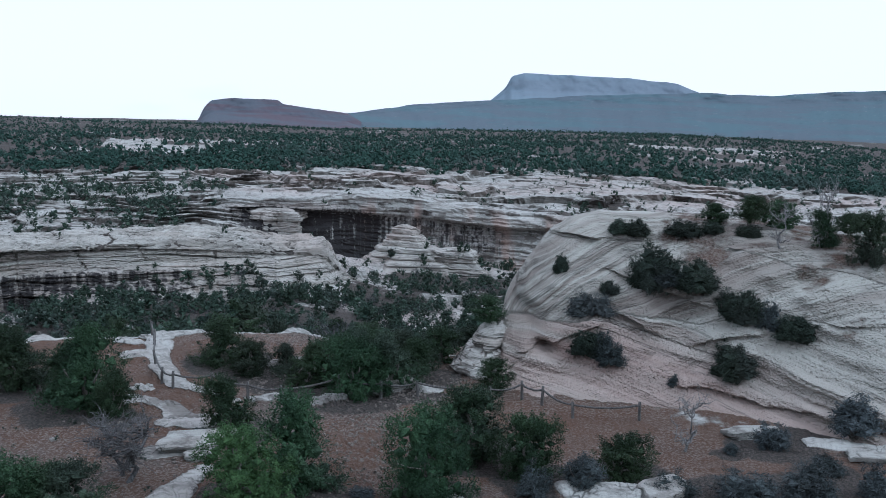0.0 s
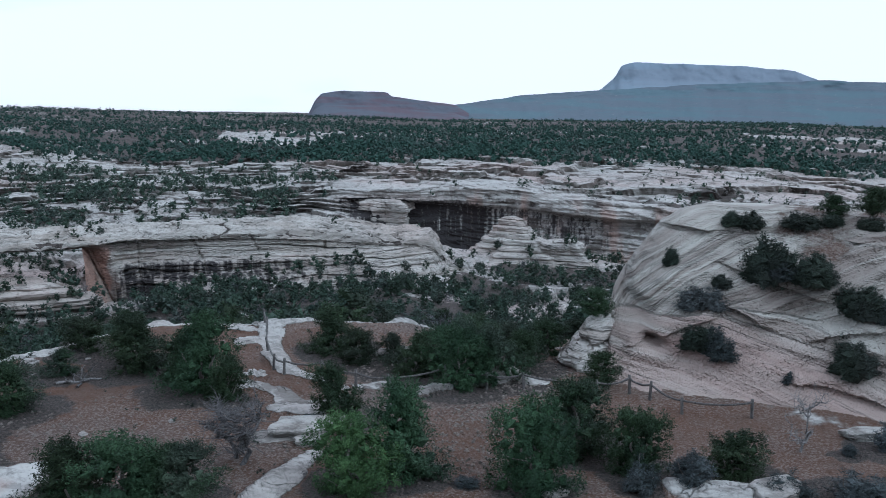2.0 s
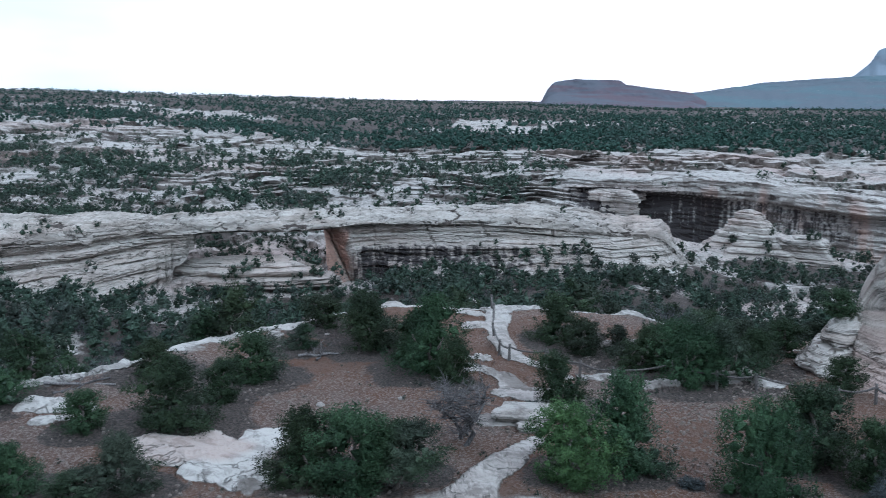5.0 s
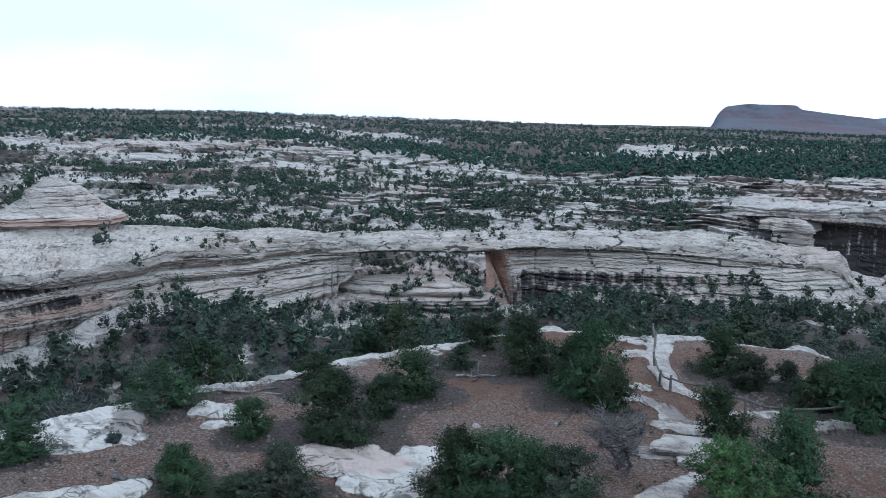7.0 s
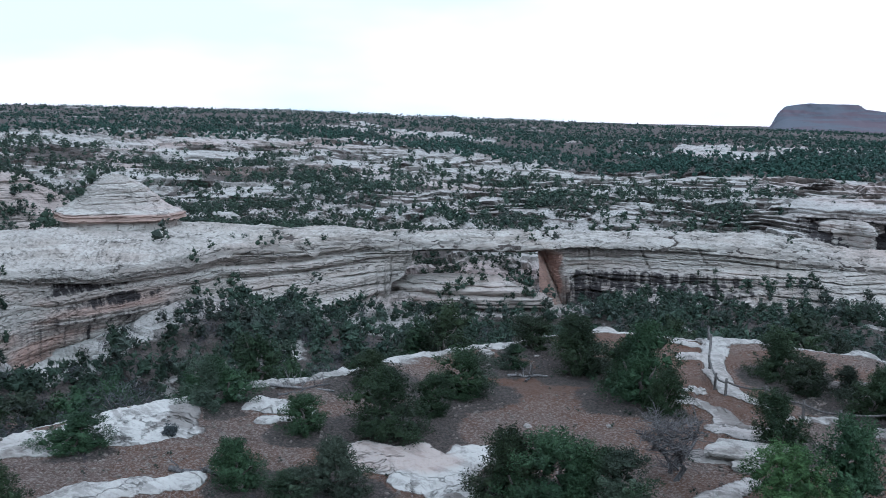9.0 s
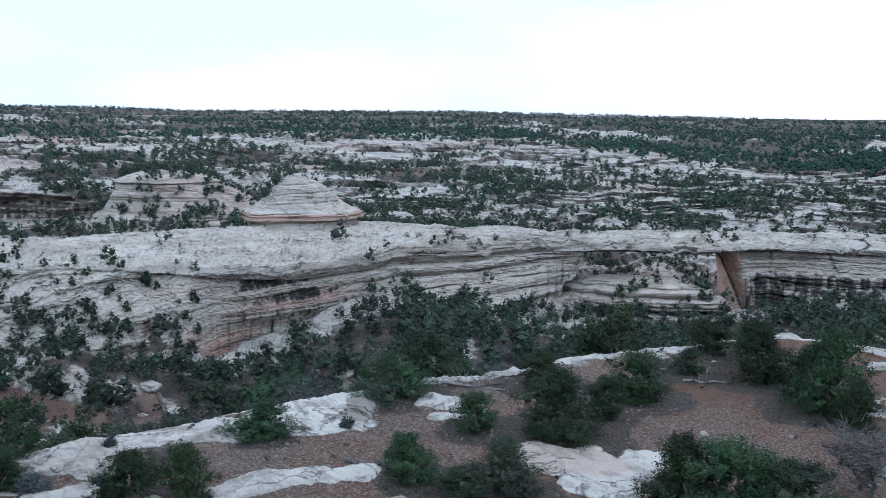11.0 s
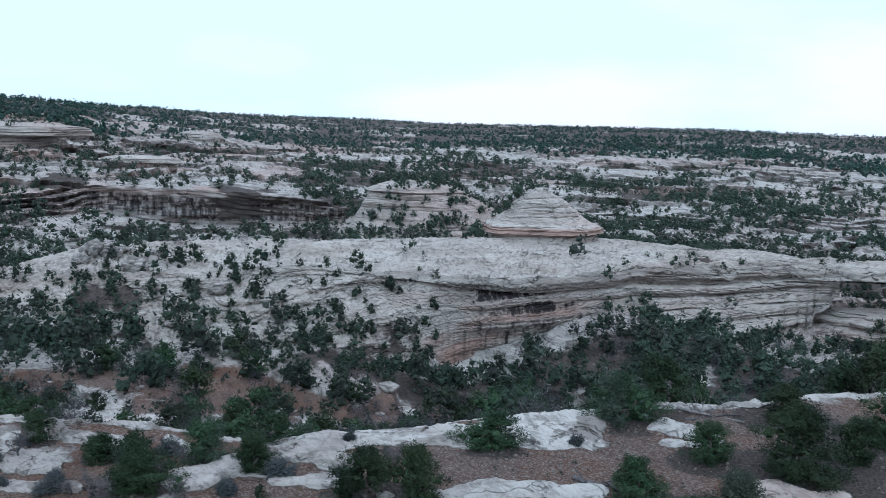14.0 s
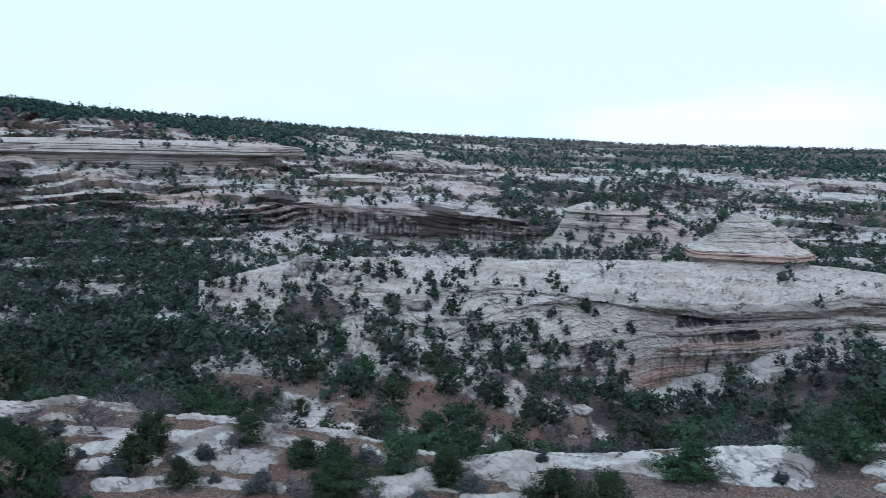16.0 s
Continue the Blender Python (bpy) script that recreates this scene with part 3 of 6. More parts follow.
def relief(x, y, z, part):
    """What the weather left on the sheet, by the stretch of the profile (part counts the breaks)."""
    near = step(1.6, 2.0, part) * (1 - step(3.0, 3.6, part))
    rock = bare_rock(x, y)
    dz = near * (0.55 * fbm(x / 9, y / 9, 4, 3) + rock * (0.22 + 0.3 * fbm(x / 2.5, y / 2.5, 4, 6)))
    dz2, jut2 = ledges(z + 3 * fbm(x / 11, y / 11, 4, 8), x, y, 0.5, 9, 1.0)
    dz, jut = dz + near * (0.25 + 0.1 * rock) * dz2, near * 0.15 * jut2
    canyon = step(3.2, 4.0, part) * (1 - step(7.4, 8.0, part))
    dz3, jut3 = ledges(z, x, y, 2.2, 13, 0.8)
    dz = dz + canyon * (2.6 * fbm(x / 26, y / 26, 5, 11) + dz3)
    jut = jut + canyon * jut3
    b = np.degrees(np.arctan2(-x, y))
    gap = step(6.0, 6.3, part) * (1 - step(8.0, 8.3, part)) * step(25, 28, b) * (1 - step(46, 49, b))
    dz6, jut6 = ledges(z + 2 * fbm(x / 14, y / 14, 4, 15), x, y, 1.5, 16, 1.6)
    dz, jut = dz + gap * (1.6 * fbm(x / 12, y / 12, 4, 17) + dz6), jut + gap * jut6
    back = step(7.0, 8.2, part) * (1 - step(10.4, 11.5, part))
    warp = z + 5 * fbm(x / 70, y / 70, 4, 22)
    dz4, jut4 = ledges(warp, x, y, 3.4, 23, 1.9)
    dz5, jut5 = ledges(warp + dz4, x, y, 1.5, 27, 2.8)
    wall = (1 - step(11, 15, b) + step(59, 62, b) * (1 - step(77, 80, b))) * step(7.7, 8.1, part) * (1 - step(8.9, 9.2, part))  # a sheer wall has no ledges
    back = back * (1 - 0.75 * wall)
    dz = dz + back * (2.6 * fbm(x / 60, y / 60, 5, 21) + 0.9 * dz4 + 0.95 * dz5)
    jut = jut + back * (jut4 + jut5)
    far = step(10.0, 11.0, part)
    return dz + far * 5 * fbm(x / 260, y / 260, 5, 31), jut


def bands(b, part):
    """Strips along the contour, where soil and scrub lie between bare ledges."""
    return fbm(b / 3.2 + 3 * part, part * 13, 4, 172)


def glades(b, part):
    """Bare rock showing in strips through the woods on the plateau."""
    return step(0.33, 0.39, fbm(b / 5.5, part * 9, 4, 171)) * step(9.8, 9.95, part) * (1 - step(10.45, 10.6, part))


SEGMENTS = (3, 6, 80, 18, 32, 38, 26, 36, 54, 86, 44, 5, 2)


def bearings():
    inner = np.arange(-32, 99.01, 0.165)
    outer = np.arange(106, 322, 6.0)
    return np.concatenate([inner, outer])


def sheet(b, rows_of=SEGMENTS):
    r, z = profile(b)
    part, rr, zz = [], [], []
    for k, count in enumerate(rows_of):
        for j in range(count + (k == len(rows_of) - 1)):
            f = j / count
            part.append(np.full_like(b, k + f))
            rr.append(r[k] + (r[k + 1] - r[k]) * f)
            zz.append(z[k] + (z[k + 1] - z[k]) * f)
    return np.array(part), np.array(rr), np.array(zz)


def place(b, r):
    a = np.radians(b)
    return -r * np.sin(a), r * np.cos(a)


def ground_at(x, y):
    """Height of the sheet at a spot, and the stretch of the profile there."""
    x, y = np.atleast_1d(np.asarray(x, float)), np.atleast_1d(np.asarray(y, float))
    b, rad = np.degrees(np.arctan2(-x, y)), np.hypot(x, y)
    r, z = profile(b)
    out, part = np.empty_like(rad), np.empty_like(rad)
    for i in range(len(rad)):
        rs = np.maximum.accumulate(r[:, i]) + np.arange(len(r)) * 1e-6
        out[i] = np.interp(rad[i], rs, z[:, i])
        part[i] = np.interp(rad[i], rs, np.arange(len(rs)))
    return out + relief(x, y, out, part)[0], part


def grid_mesh(name, X, Y, Z, material, closed=False, cover=None, smooth=True, fresh=None):
    """A mesh on rows and columns of points; closed joins the last column to the first."""
    h, w = X.shape
    me = bpy.data.meshes.new(name)
    idx = np.arange(h * w).reshape(h, w)
    right = np.roll(idx, -1, axis=1) if closed else idx[:, 1:]
    left = idx if closed else idx[:, :-1]
    quads = np.stack([left[:-1], left[1:], right[1:], right[:-1]], -1).reshape(-1, 4)
    me.vertices.add(h * w)
    me.vertices.foreach_set("co", np.stack([X, Y, Z], -1).astype(np.float32).ravel())
    me.loops.add(quads.size)
    me.loops.foreach_set("vertex_index", quads.astype(np.int32).ravel())
    me.polygons.add(len(quads))
    me.polygons.foreach_set("loop_start", np.arange(0, quads.size, 4, dtype=np.int32))
    me.polygons.foreach_set("use_smooth", np.full(len(quads), smooth))
    if cover is not None:
        att = me.color_attributes.new("cover", "FLOAT_COLOR", "POINT")
        att.data.foreach_set("color", np.concatenate([cover, (np.ones((h, w)) if fresh is None else 1 - fresh)[..., None]], -1).astype(np.float32).ravel())
    me.update(calc_edges=True)
    me.validate()
    me.materials.append(material)
    return me


# ground: one sheet from the rim to the horizon
def build_ground():
    b = bearings()
    part, r, z = sheet(b)
    B = np.broadcast_to(b, r.shape)
    wob = step(3.5, 4.5, part) * (1 - step(11, 12, part))
    r = r + wob * (0.012 * r * fbm(B / 2.2, part * 1.5, 4, 41))
    x, y = place(B, r)
    dz, jut = relief(x, y, z, part)
    z = z + dz
    # ledges jut from the cliffs
    cliff = step(7.9, 8.2, part) * (1 - step(9.0, 9.2, part))
    jut = jut + cliff * np.where((B < 14) | ((B > 60) & (B < 79)), 1.0, 3.0) * (fbm(z / 3.0, B / 9, 4, 51))
    jut = jut + cliff * (1 - step(11, 14, B)) * 7.0 * step(8.70, 8.80, part) * (1 - step(8.98, 9.15, part)) * (0.6 + 0.8 * fbm(B / 2.0, 0 * B, 4, 52))
    a = np.radians(B)
    x, y = x + jut * np.sin(a), y - jut * np.cos(a)
    rough = np.random.default_rng(3).normal(size=z.shape)
    z = z + rough * np.interp(part, [1.9, 2.1, 3.0, 3.5, 6.0, 10.0, 11.0], [0, 0.012, 0.02, 0.05, 0.05, 0.06, 0.2])
    # cover: red soil, dark litter, varnish with overhang shade painted in
    bench = step(2.0, 2.2, part) * (1 - step(2.96, 3.02, part))
    n1 = fbm(x / 16, y / 16, 4, 61)
    duff = 0 * x
    west = step(60, 68, B)
    rim = step(2.90, 2.98, part)
    soil = bench * np.clip(0.92 + 0.5 * n1 - west * 0.30 + west * 0.9 * fbm(x / 5, y / 5, 4, 64) - 0.2 * rim, 0, 1) * (1 - bare_rock(x, y))
    wash = step(50, 58, B) * step(3.0, 3.2, part) * (1 - step(5.2, 5.6, part)) * np.clip(0.55 - 1.1 * n1, 0, 1)
    soil = np.maximum(soil, wash)
    for tx, ty, _, tw in EAST_JUNIPERS + FLAT_JUNIPERS + WEST_JUNIPERS + SAGES:
        d = np.hypot(x - tx, y - ty)
        shed = np.where(d < 3 * tw, 1 - step(0.45 * tw, 1.15 * tw, d + 0.5 * n1 * tw), 0)
        duff = np.maximum(duff, 0.78 * bench * shed)
    slope = step(3.0, 3.2, part) * (1 - step(5.6, 6.0, part))
    n2 = fbm(x / 22, y / 22, 5, 62)
    litter = slope * np.clip(0.62 + 1.3 * n2 - 0.12 * step(54, 60, B), 0, 1) * (1 - 0.8 * wash)
    back = step(6.5, 7.0, part) * (1 - step(9.5, 10.2, part))
    n3 = fbm(x / 45, y / 30, 5, 63)
    n4 = fbm(x / 13, y / 8, 4, 68)
    litter = np.maximum(litter, back * np.clip(-0.06 + 0.24 * step(12, 22, B + 5 * n1) + 0.27 * step(48, 58, B) + 0.6 * n3 + 0.5 * n4 + 0.9 * bands(B, part), 0, 1))
    litter = np.maximum(litter, (1 - step(4, 9, B + 3 * n1)) * step(5.0, 5.6, part) * (1 - step(7.2, 7.9, part)) * np.clip(0.6 + 1.2 * n2, 0, 1))
    litter = np.maximum(litter, step(25, 28, B) * (1 - step(44, 49, B)) * step(6.2, 6.6, part) * (1 - step(7.6, 8.1, part)) * np.clip(0.42 + 1.5 * n2, 0, 1))
    wood = step(9.6, 10.2, part) * (1 - 0.2 * step(54, 60, B) * (1 - step(76, 79, B)) * (1 - step(10.5, 10.8, part)))
    litter = np.maximum(litter, duff * (1 - bare_rock(x, y)))
    litter = np.maximum(litter, wood * np.clip(0.85 + 0.9 * n3, 0, 1) * (1 - glades(B, part)))
    # alcove wall colour darkened for varnish streaks and the shade below its rim
    varnish_shade = cliff * (np.where(B > 50, 0.84, np.where(B < 12, 0.58 + 0.24 * step(-5, -2, B), 0.70)) + 0.26 * step(1, 4, B + 4 * n1) * (1 - step(10, 14, B))) * (1 - step(8.7, 9.0, part))
    bare = 0.6 * (1 - step(5, 9, B)) * step(8.0, 8.2, part) * (1 - step(8.8, 9.1, part)) * step(0.0, 0.3, fbm(B / 0.8, part, 3, 66))
    bare = bare + 0.5 * step(55, 62, B) * step(8.7, 9.0, part) * (1 - step(10.2, 10.5, part)) * step(0.05, 0.35, fbm(B / 5, part * 9, 4, 65) + 0.2 * step(78, 84, B))
    sand = np.hypot(x, y) < 60  # pinkish sand washed over the flat rock
    bare[sand] = np.maximum(bare[sand], 0.42 * near_strip(x[sand], y[sand], FLAT_ROCK[:2]))
    return grid_mesh("ground", x, y, z, M_GROUND, True, np.stack([soil, litter, varnish_shade], -1), False, bare)


tagged(new("ground", build_ground()), "pale slickrock ledges, red soil and scrub sloping into a canyon", "ground", kind="structure")


# the stone bridge with its two abutments, one long fin of rock
def fin_depth(b):
    return np.interp(b, [5, 8, 14, 26, 29, 40, 46, 52, 70, 80, 84], [8, 16, 24, 22, 13, 14, 26, 36, 38, 22, 8])


def build_fin():
    b = np.arange(4.6, 84.0, 0.12)
    R = FIN_R(b)
    W = fin_depth(b)
    zl = drop(FIN_LIP(b), R)
    zc = drop(FIN_CREST(b), R + 0.7 * W)
    foot = drop(FIN_FOOT(b), R)
    nose = step(4.6, 7.4, b + 0.35 * fbm(b / 0.5, 0 * b, 3, 98))
    zl, zc = foot - 1 + (zl - foot + 1) * (0.12 + 0.88 * nose), foot - 1 + (zc - foot + 1) * (0.10 + 0.90 * step(5.4, 7.2, b))
    open_b = np.interp(b, [5, 26.95, 27.2, 90], [0, 0, 1, 1])
    open_b = np.where(b > 31, np.clip((38.0 - b - 0.25 * fbm(b / 1.3, 0 * b, 4, 76)) / 3.4, 0, 1), open_b)
    stair = open_b * 6 + 0.8 * fbm(b / 0.7, 0 * b, 3, 76)
    stair = np.clip((np.floor(stair) + step(0.3, 0.7, stair - np.floor(stair))) / 6, 0, 1)
    zb = np.where(b > 31, np.where(open_b > 0.999, 1, stair), open_b)
    zb = (foot - 7) * (1 - zb) + (zl - 0.5) * zb
    und = np.interp(b, [5, 20, 25, 28, 34, 38, 42, 46, 48.5, 51, 55.5, 59, 70, 84], [-16, -9, 1, 0.5, 0.5, -5, -9, -6, 2.5, 4.5, 3, -9, -22, -22])
    one = np.ones_like(b)
    face = 1 - open_b
    shelf = np.minimum(und, 0)
    # cross-section from the back's foot over the top and down the front
    hollow = 1.3 + 1.3 * step(12, 16, b) * (1 - step(27, 28, b))  # the cap overhangs the face
    pr = [W, W, 0.7 * W, 0.35 * W, 0.9 * one, 0 * one, 0.1 * one, (hollow + 0.10 * shelf) * face + 0.5 * open_b, (0.7 + 0.5 * shelf) * face + 0.6 * open_b, und * face + 1.0 * open_b, und * face + 1.2 * open_b]
    zmid = zc * 0.42 + zl * 0.58
    pz = [zb, zc - 1.2, zc, zc * 0.75 + zl * 0.25, zmid, zl + 0.35 * (zmid - zl), zl, zl - 0.35 * face - 0.1 * open_b, zl + (zb - zl) * 0.35, zl + (zb - zl) * 0.7, zb]
    counts = (5, 5, 16, 16, 12, 8, 6, 30, 34, 8)
    part, rr, zz = [], [], []
    for k, count in enumerate(counts):
        for j in range(count + (k == len(counts) - 1)):
            f = j / count
            part.append(np.full_like(b, k + f))
            rr.append(R + pr[k] + (pr[k + 1] - pr[k]) * f)
            zz.append(pz[k] + (pz[k + 1] - pz[k]) * f)
    for j in range(1, 7):  # the underside, back to the start
        part.append(np.full_like(b, 10 + j / 6))
        rr.append(R + pr[10] + (pr[0] - pr[10]) * j / 6)
        zz.append(pz[10] + 0 * one)
    part, r, z = np.array(part), np.array(rr), np.array(zz)
    B = np.broadcast_to(b, r.shape)
    s = B * np.broadcast_to(R, r.shape) * 0.01745
    top = step(1.0, 2.0, part) * (1 - step(5.0, 6.0, part))
    front = step(4.5, 6.0, part) * (1 - step(9.8, 10.0, part))
    # pillows on the top, beds and joints on the face
    pillow = np.abs(fbm(s / 5.5, r / 4 + z / 2, 3, 71))
    z = z + top * (4.0 * np.minimum(pillow, 0.24) - 0.4 + 0.8 * fbm(s / 22, r / 14, 3, 72)) * np.where(B > 44, 0.6, 1.0)
    beds = fbm(z / 1.3 + 0.4 * fbm(s / 30, z / 9, 3, 75), s / 60, 4, 73)
    joints = np.exp(-((s / 14.0 + 1.1 * fbm(s / 30, z / 25, 3, 77)) % 1.0 - 0.5) ** 2 / 0.0003) * np.clip(fbm(s / 25, z / 30, 2, 78) * 2.5 + 0.1, 0, 1)
    quiet = (1 - 0.75 * step(44, 47, B)) * (1 - step(25.7, 26.1, B) * (1 - step(28, 29, B)))
    r = r + front * (1.5 * beds * face * quiet + 0.3 * beds + (0.9 + 0.7 * (1 - quiet)) * fbm(s / 12, z / 5, 4, 74) * face + 1.1 * joints * face * quiet)
    r = r + top * 0.5 * beds
    split = np.exp(-((s / 14.0 + 0.05 * r + 1.1 * fbm(s / 30, r / 20, 3, 77)) % 1.0 - 0.5) ** 2 / 0.0016) * np.clip(fbm(s / 25, r / 30, 2, 79) * 2 + 0.5, 0, 1) * (1 - step(43, 46, B))
    z = z - top * 0.9 * split
    for thick, deep, seed in ((2.1, 1.7, 94), (0.8, 0.7, 96)):  # each bed is undercut at its base
        u = (z + 2.2 * thick * fbm(s / 28, z / 14, 4, seed)) / thick
        f = u - np.floor(u)
        r = r + front * face * deep * quiet * (1 - step(0.0, 0.24, f)) * (0.4 + 0.6 * step(-0.2, 0.2, fbm(s / 9, u.round() * 3.7, 3, seed + 1)))
    rubble = np.maximum(step(56, 63, B), 0.6 * step(35.5, 37, B) * (1 - step(46, 48, B)))
    r = r + rubble * front * 3.2 * fbm(s / 7, z / 3, 5, 91)
    z = z + rubble * step(1.5, 3, part) * (1 - step(9, 10, part)) * 1.6 * fbm(s / 9, r / 7, 5, 92)
    rough = np.random.default_rng(4).normal(size=r.shape)
    r = r + rough * 0.10 * front
    # the wall of the opening: it turns back from the face and leans out over its foot
    deep = np.clip((zl - z) / (zl - foot + 0.1), 0, 1.3)
    r = r + 5.0 * step(26.0, 27.4, B) * (1 - step(27.5, 28.0, B)) * step(0.02, 0.10, deep) * front
    B = B - 1.25 * deep * step(23.5, 26.0, B) * (1 - step(27.4, 28.0, B)) * front
    z = z + rough * 0.07 * top
    x, y = place(B, r)
    # lower face coloured dark: varnish streaks and, right of the opening, overhang shade
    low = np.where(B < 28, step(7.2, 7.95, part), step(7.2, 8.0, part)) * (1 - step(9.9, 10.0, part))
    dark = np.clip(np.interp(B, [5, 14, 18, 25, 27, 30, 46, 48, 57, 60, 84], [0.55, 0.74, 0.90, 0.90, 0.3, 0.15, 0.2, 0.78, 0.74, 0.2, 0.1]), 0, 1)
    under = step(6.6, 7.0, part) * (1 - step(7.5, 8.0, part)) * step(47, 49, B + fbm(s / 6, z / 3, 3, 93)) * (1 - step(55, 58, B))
    varnish_shade = np.maximum(low * dark, 0.95 * under * step(-0.35, -0.02, fbm(s / 5, z / 2.5, 4, 97)))
    soil = 0 * low
    fresh = step(25.75, 25.9, B + 0.25 * fbm(s / 3, z / 3, 3, 80)) * (1 - step(27.7, 28.0, B)) * step(7.0, 7.3, part)
    fresh = np.maximum(fresh, 0.8 * step(48, 50, B) * (1 - step(57, 60, B)) * step(7.0, 8.0, part) * step(0.0, 0.35, fbm(s / 9, z / 4, 4, 81)))
    litter = np.where(B > 58, step(6.5, 8, part) * np.clip(0.2 + 1.2 * fbm(s / 12, z / 6, 4, 79), 0, 1), 0 * low)
    litter = np.maximum(litter, top * split)
    litter = np.maximum(litter, 0.9 * top * (1 - step(0.02, 0.085, pillow)) * (1 - step(43, 46, B)) * (1 - step(4.6, 5.2, part)))
    return grid_mesh("rock_bridge", x, y, z, M_FIN, False, np.stack([soil, litter, varnish_shade], -1), False, fresh)


tagged(new("natural_bridge", build_fin()), "long pale sandstone bridge and fin spanning the canyon", "rock bridge", kind="structure")


# the pink dome beside the trail
def build_dome():
    b = np.concatenate([np.arange(0.5, -30, -0.075), np.arange(-30, -44, -0.5)])
    top_r = np.interp(b, [-60, -7.5, -6.5, -5.5, -4.6, -3.8, -3.0, 1], [66, 66, 65.5, 64, 61.5, 59, 57.5, 57])
    zt = EYE + top_r * np.tan(np.radians(np.interp(b, [-60, -25, -20, -15, -12, -9.3, -7.6, -6.5, -5.1, -3.9, -3.6, -2.1, -0.2, 1],
                                                   [-5.6, -5.6, -5.5, -5.2, -5.2, -5.2, -5.6, -6.3, -8.4, -10.8, -12.6, -16.4, -17, -17])))
    foot_r = np.interp(b, [-44, -25, -22, -17, -12, -6, -3, 1], [44, 48, 50, 51.5, 51.5, 51.5, 52, 56])
    zf = EYE - 15.6 + 0 * b
    rise = zt - zf
    prof = ((-3.0, -0.25), (0, 0.02), (0.12, 0.12), (0.30, 0.40), (0.55, 0.68), (0.8, 0.90), (1.0, 1.0), (1.25, 1.01), (1.7, 0.9), (2.4, -0.5))
    counts = (4, 18, 40, 50, 44, 34, 14, 8, 5)
    part, rr, zz = [], [], []
    depth = top_r - foot_r
    for k, count in enumerate(counts):
        for j in range(count + (k == len(counts) - 1)):
            f = j / count
            u = prof[k][0] + (prof[k + 1][0] - prof[k][0]) * f
            v = prof[k][1] + (prof[k + 1][1] - prof[k][1]) * f
            part.append(np.full_like(b, k + f))
            rr.append(foot_r + depth * u if k else foot_r + 3 * (f - 1))
            zz.append(zf + rise * v if k else zf - 2 * (1 - f))
    part, r, z = np.array(part), np.array(rr), np.array(zz)
    B = np.broadcast_to(b, r.shape)
    x, y = place(B, r)
    on = step(1.0, 2.0, part)
    # crossbeds: sets that dip their own way, each cut off by the next
    sway = 1.6 * fbm(x / 11, z / 6, 3, 81)
    low_set = z + 0.34 * (x - 4) + 0.12 * (y - 60) + sway
    mid_set = z - 0.30 * (x - 12) + 0.045 * np.maximum(0, 12 - x) ** 2 + 0.10 * (y - 60) + 0.8 * sway + 31
    top_set = z - 0.10 * (x - 12) + 0.04 * np.maximum(0, 12 - x) ** 2 + 0.14 * (y - 60) + sway + 67
    rim_low = EYE - 11.2 + 0.10 * (x - 10) + 1.3 * fbm(x / 8, 0 * x, 3, 103)
    rim_top = EYE - 7.4 - 0.05 * (x - 10) + 1.2 * fbm(x / 9, 0 * x, 3, 104)
    tilted = np.where(z < rim_low, low_set, np.where(z < rim_top, mid_set, top_set))
    beds = fbm(tilted / 0.9, x / 40, 4, 82)
    saw = (tilted / 1.5 + 0.35 * fbm(x / 9, z / 4, 3, 84)) % 1.0
    thin = (tilted / 0.36 + 0.3 * fbm(x / 3, z / 2, 3, 87)) % 1.0
    patch = step(-0.1, 0.25, fbm(x / 7, z / 4, 3, 89))
    r = r - on * (0.35 * beds + (0.75 * (step(0.0, 0.85, saw) - step(0.85, 1.0, saw)) * patch + 0.13 * thin * (0.25 + patch)) * (1 - step(6, 7, part)) + 1.5 * fbm(x / 6, z / 3, 4, 83))
    z = z + on * 0.25 * fbm(x / 5, y / 5, 3, 85)
    for hb, hz, wb, wz, deep in ((-5.0, -11.4, 0.9, 0.55, 2.6), (-6.3, -12.9, 0.8, 0.4, 2.0), (-4.5, -10.3, 0.4, 0.9, 1.4)):
        r = r + deep * np.exp(-((B - hb) / wb) ** 2 - ((z - EYE - hz - 0.25 * (B - hb)) / wz) ** 2)
    rough = np.random.default_rng(5).normal(size=r.shape)
    # slabs that stand proud, with an undercut lower edge
    for b0, b1, z0, fall, high, proud in ((-13.5, -9.6, -10.9, 0.28, 2.0, 0.8), (-9.8, -6.3, -7.3, 0.06, 1.3, 0.9), (-10.5, -4.4, -13.6, -0.34, 1.0, 0.45),
                                          (-16.5, -12.6, -9.6, 0.22, 1.4, 0.6), (-25, -14.0, -14.2, 0.05, 0.9, 0.6), (-12.5, -9.5, -9.0, 0.25, 1.0, 0.5), (-19.5, -14.5, -12.4, -0.22, 0.8, 0.45)):
        d = z - EYE - z0 - fall * (B - b1) + 0.55 * fbm(B * 0.45, z * 0.1, 3, 90)
        ends = step(b0, b0 + 1.2, B) * (1 - step(b1 - 0.8, b1, B))
        r = r - proud * ends * step(0, 0.16, d) * (1 - step(0.45 * high, high, d))
    r = r + rough * 0.04 * on
    x, y = place(B, r)
    soil = np.clip(0.10 + 0.9 * fbm(x / 7, y / 7, 4, 86), 0, 1) * step(6.0, 7.0, part)
    soil = np.maximum(soil, 0.5 * step(3.4, 4.4, part) * step(11.5, 13.5, -B) * np.clip(0.8 + 1.1 * fbm(x / 4, y / 4, 4, 102), 0, 1))
    soil = np.maximum(soil, np.where(B < -17, np.clip(0.2 + fbm(x / 5, y / 5, 4, 88), 0, 1), 0) * step(2.5, 4, part))
    zero = 0 * soil
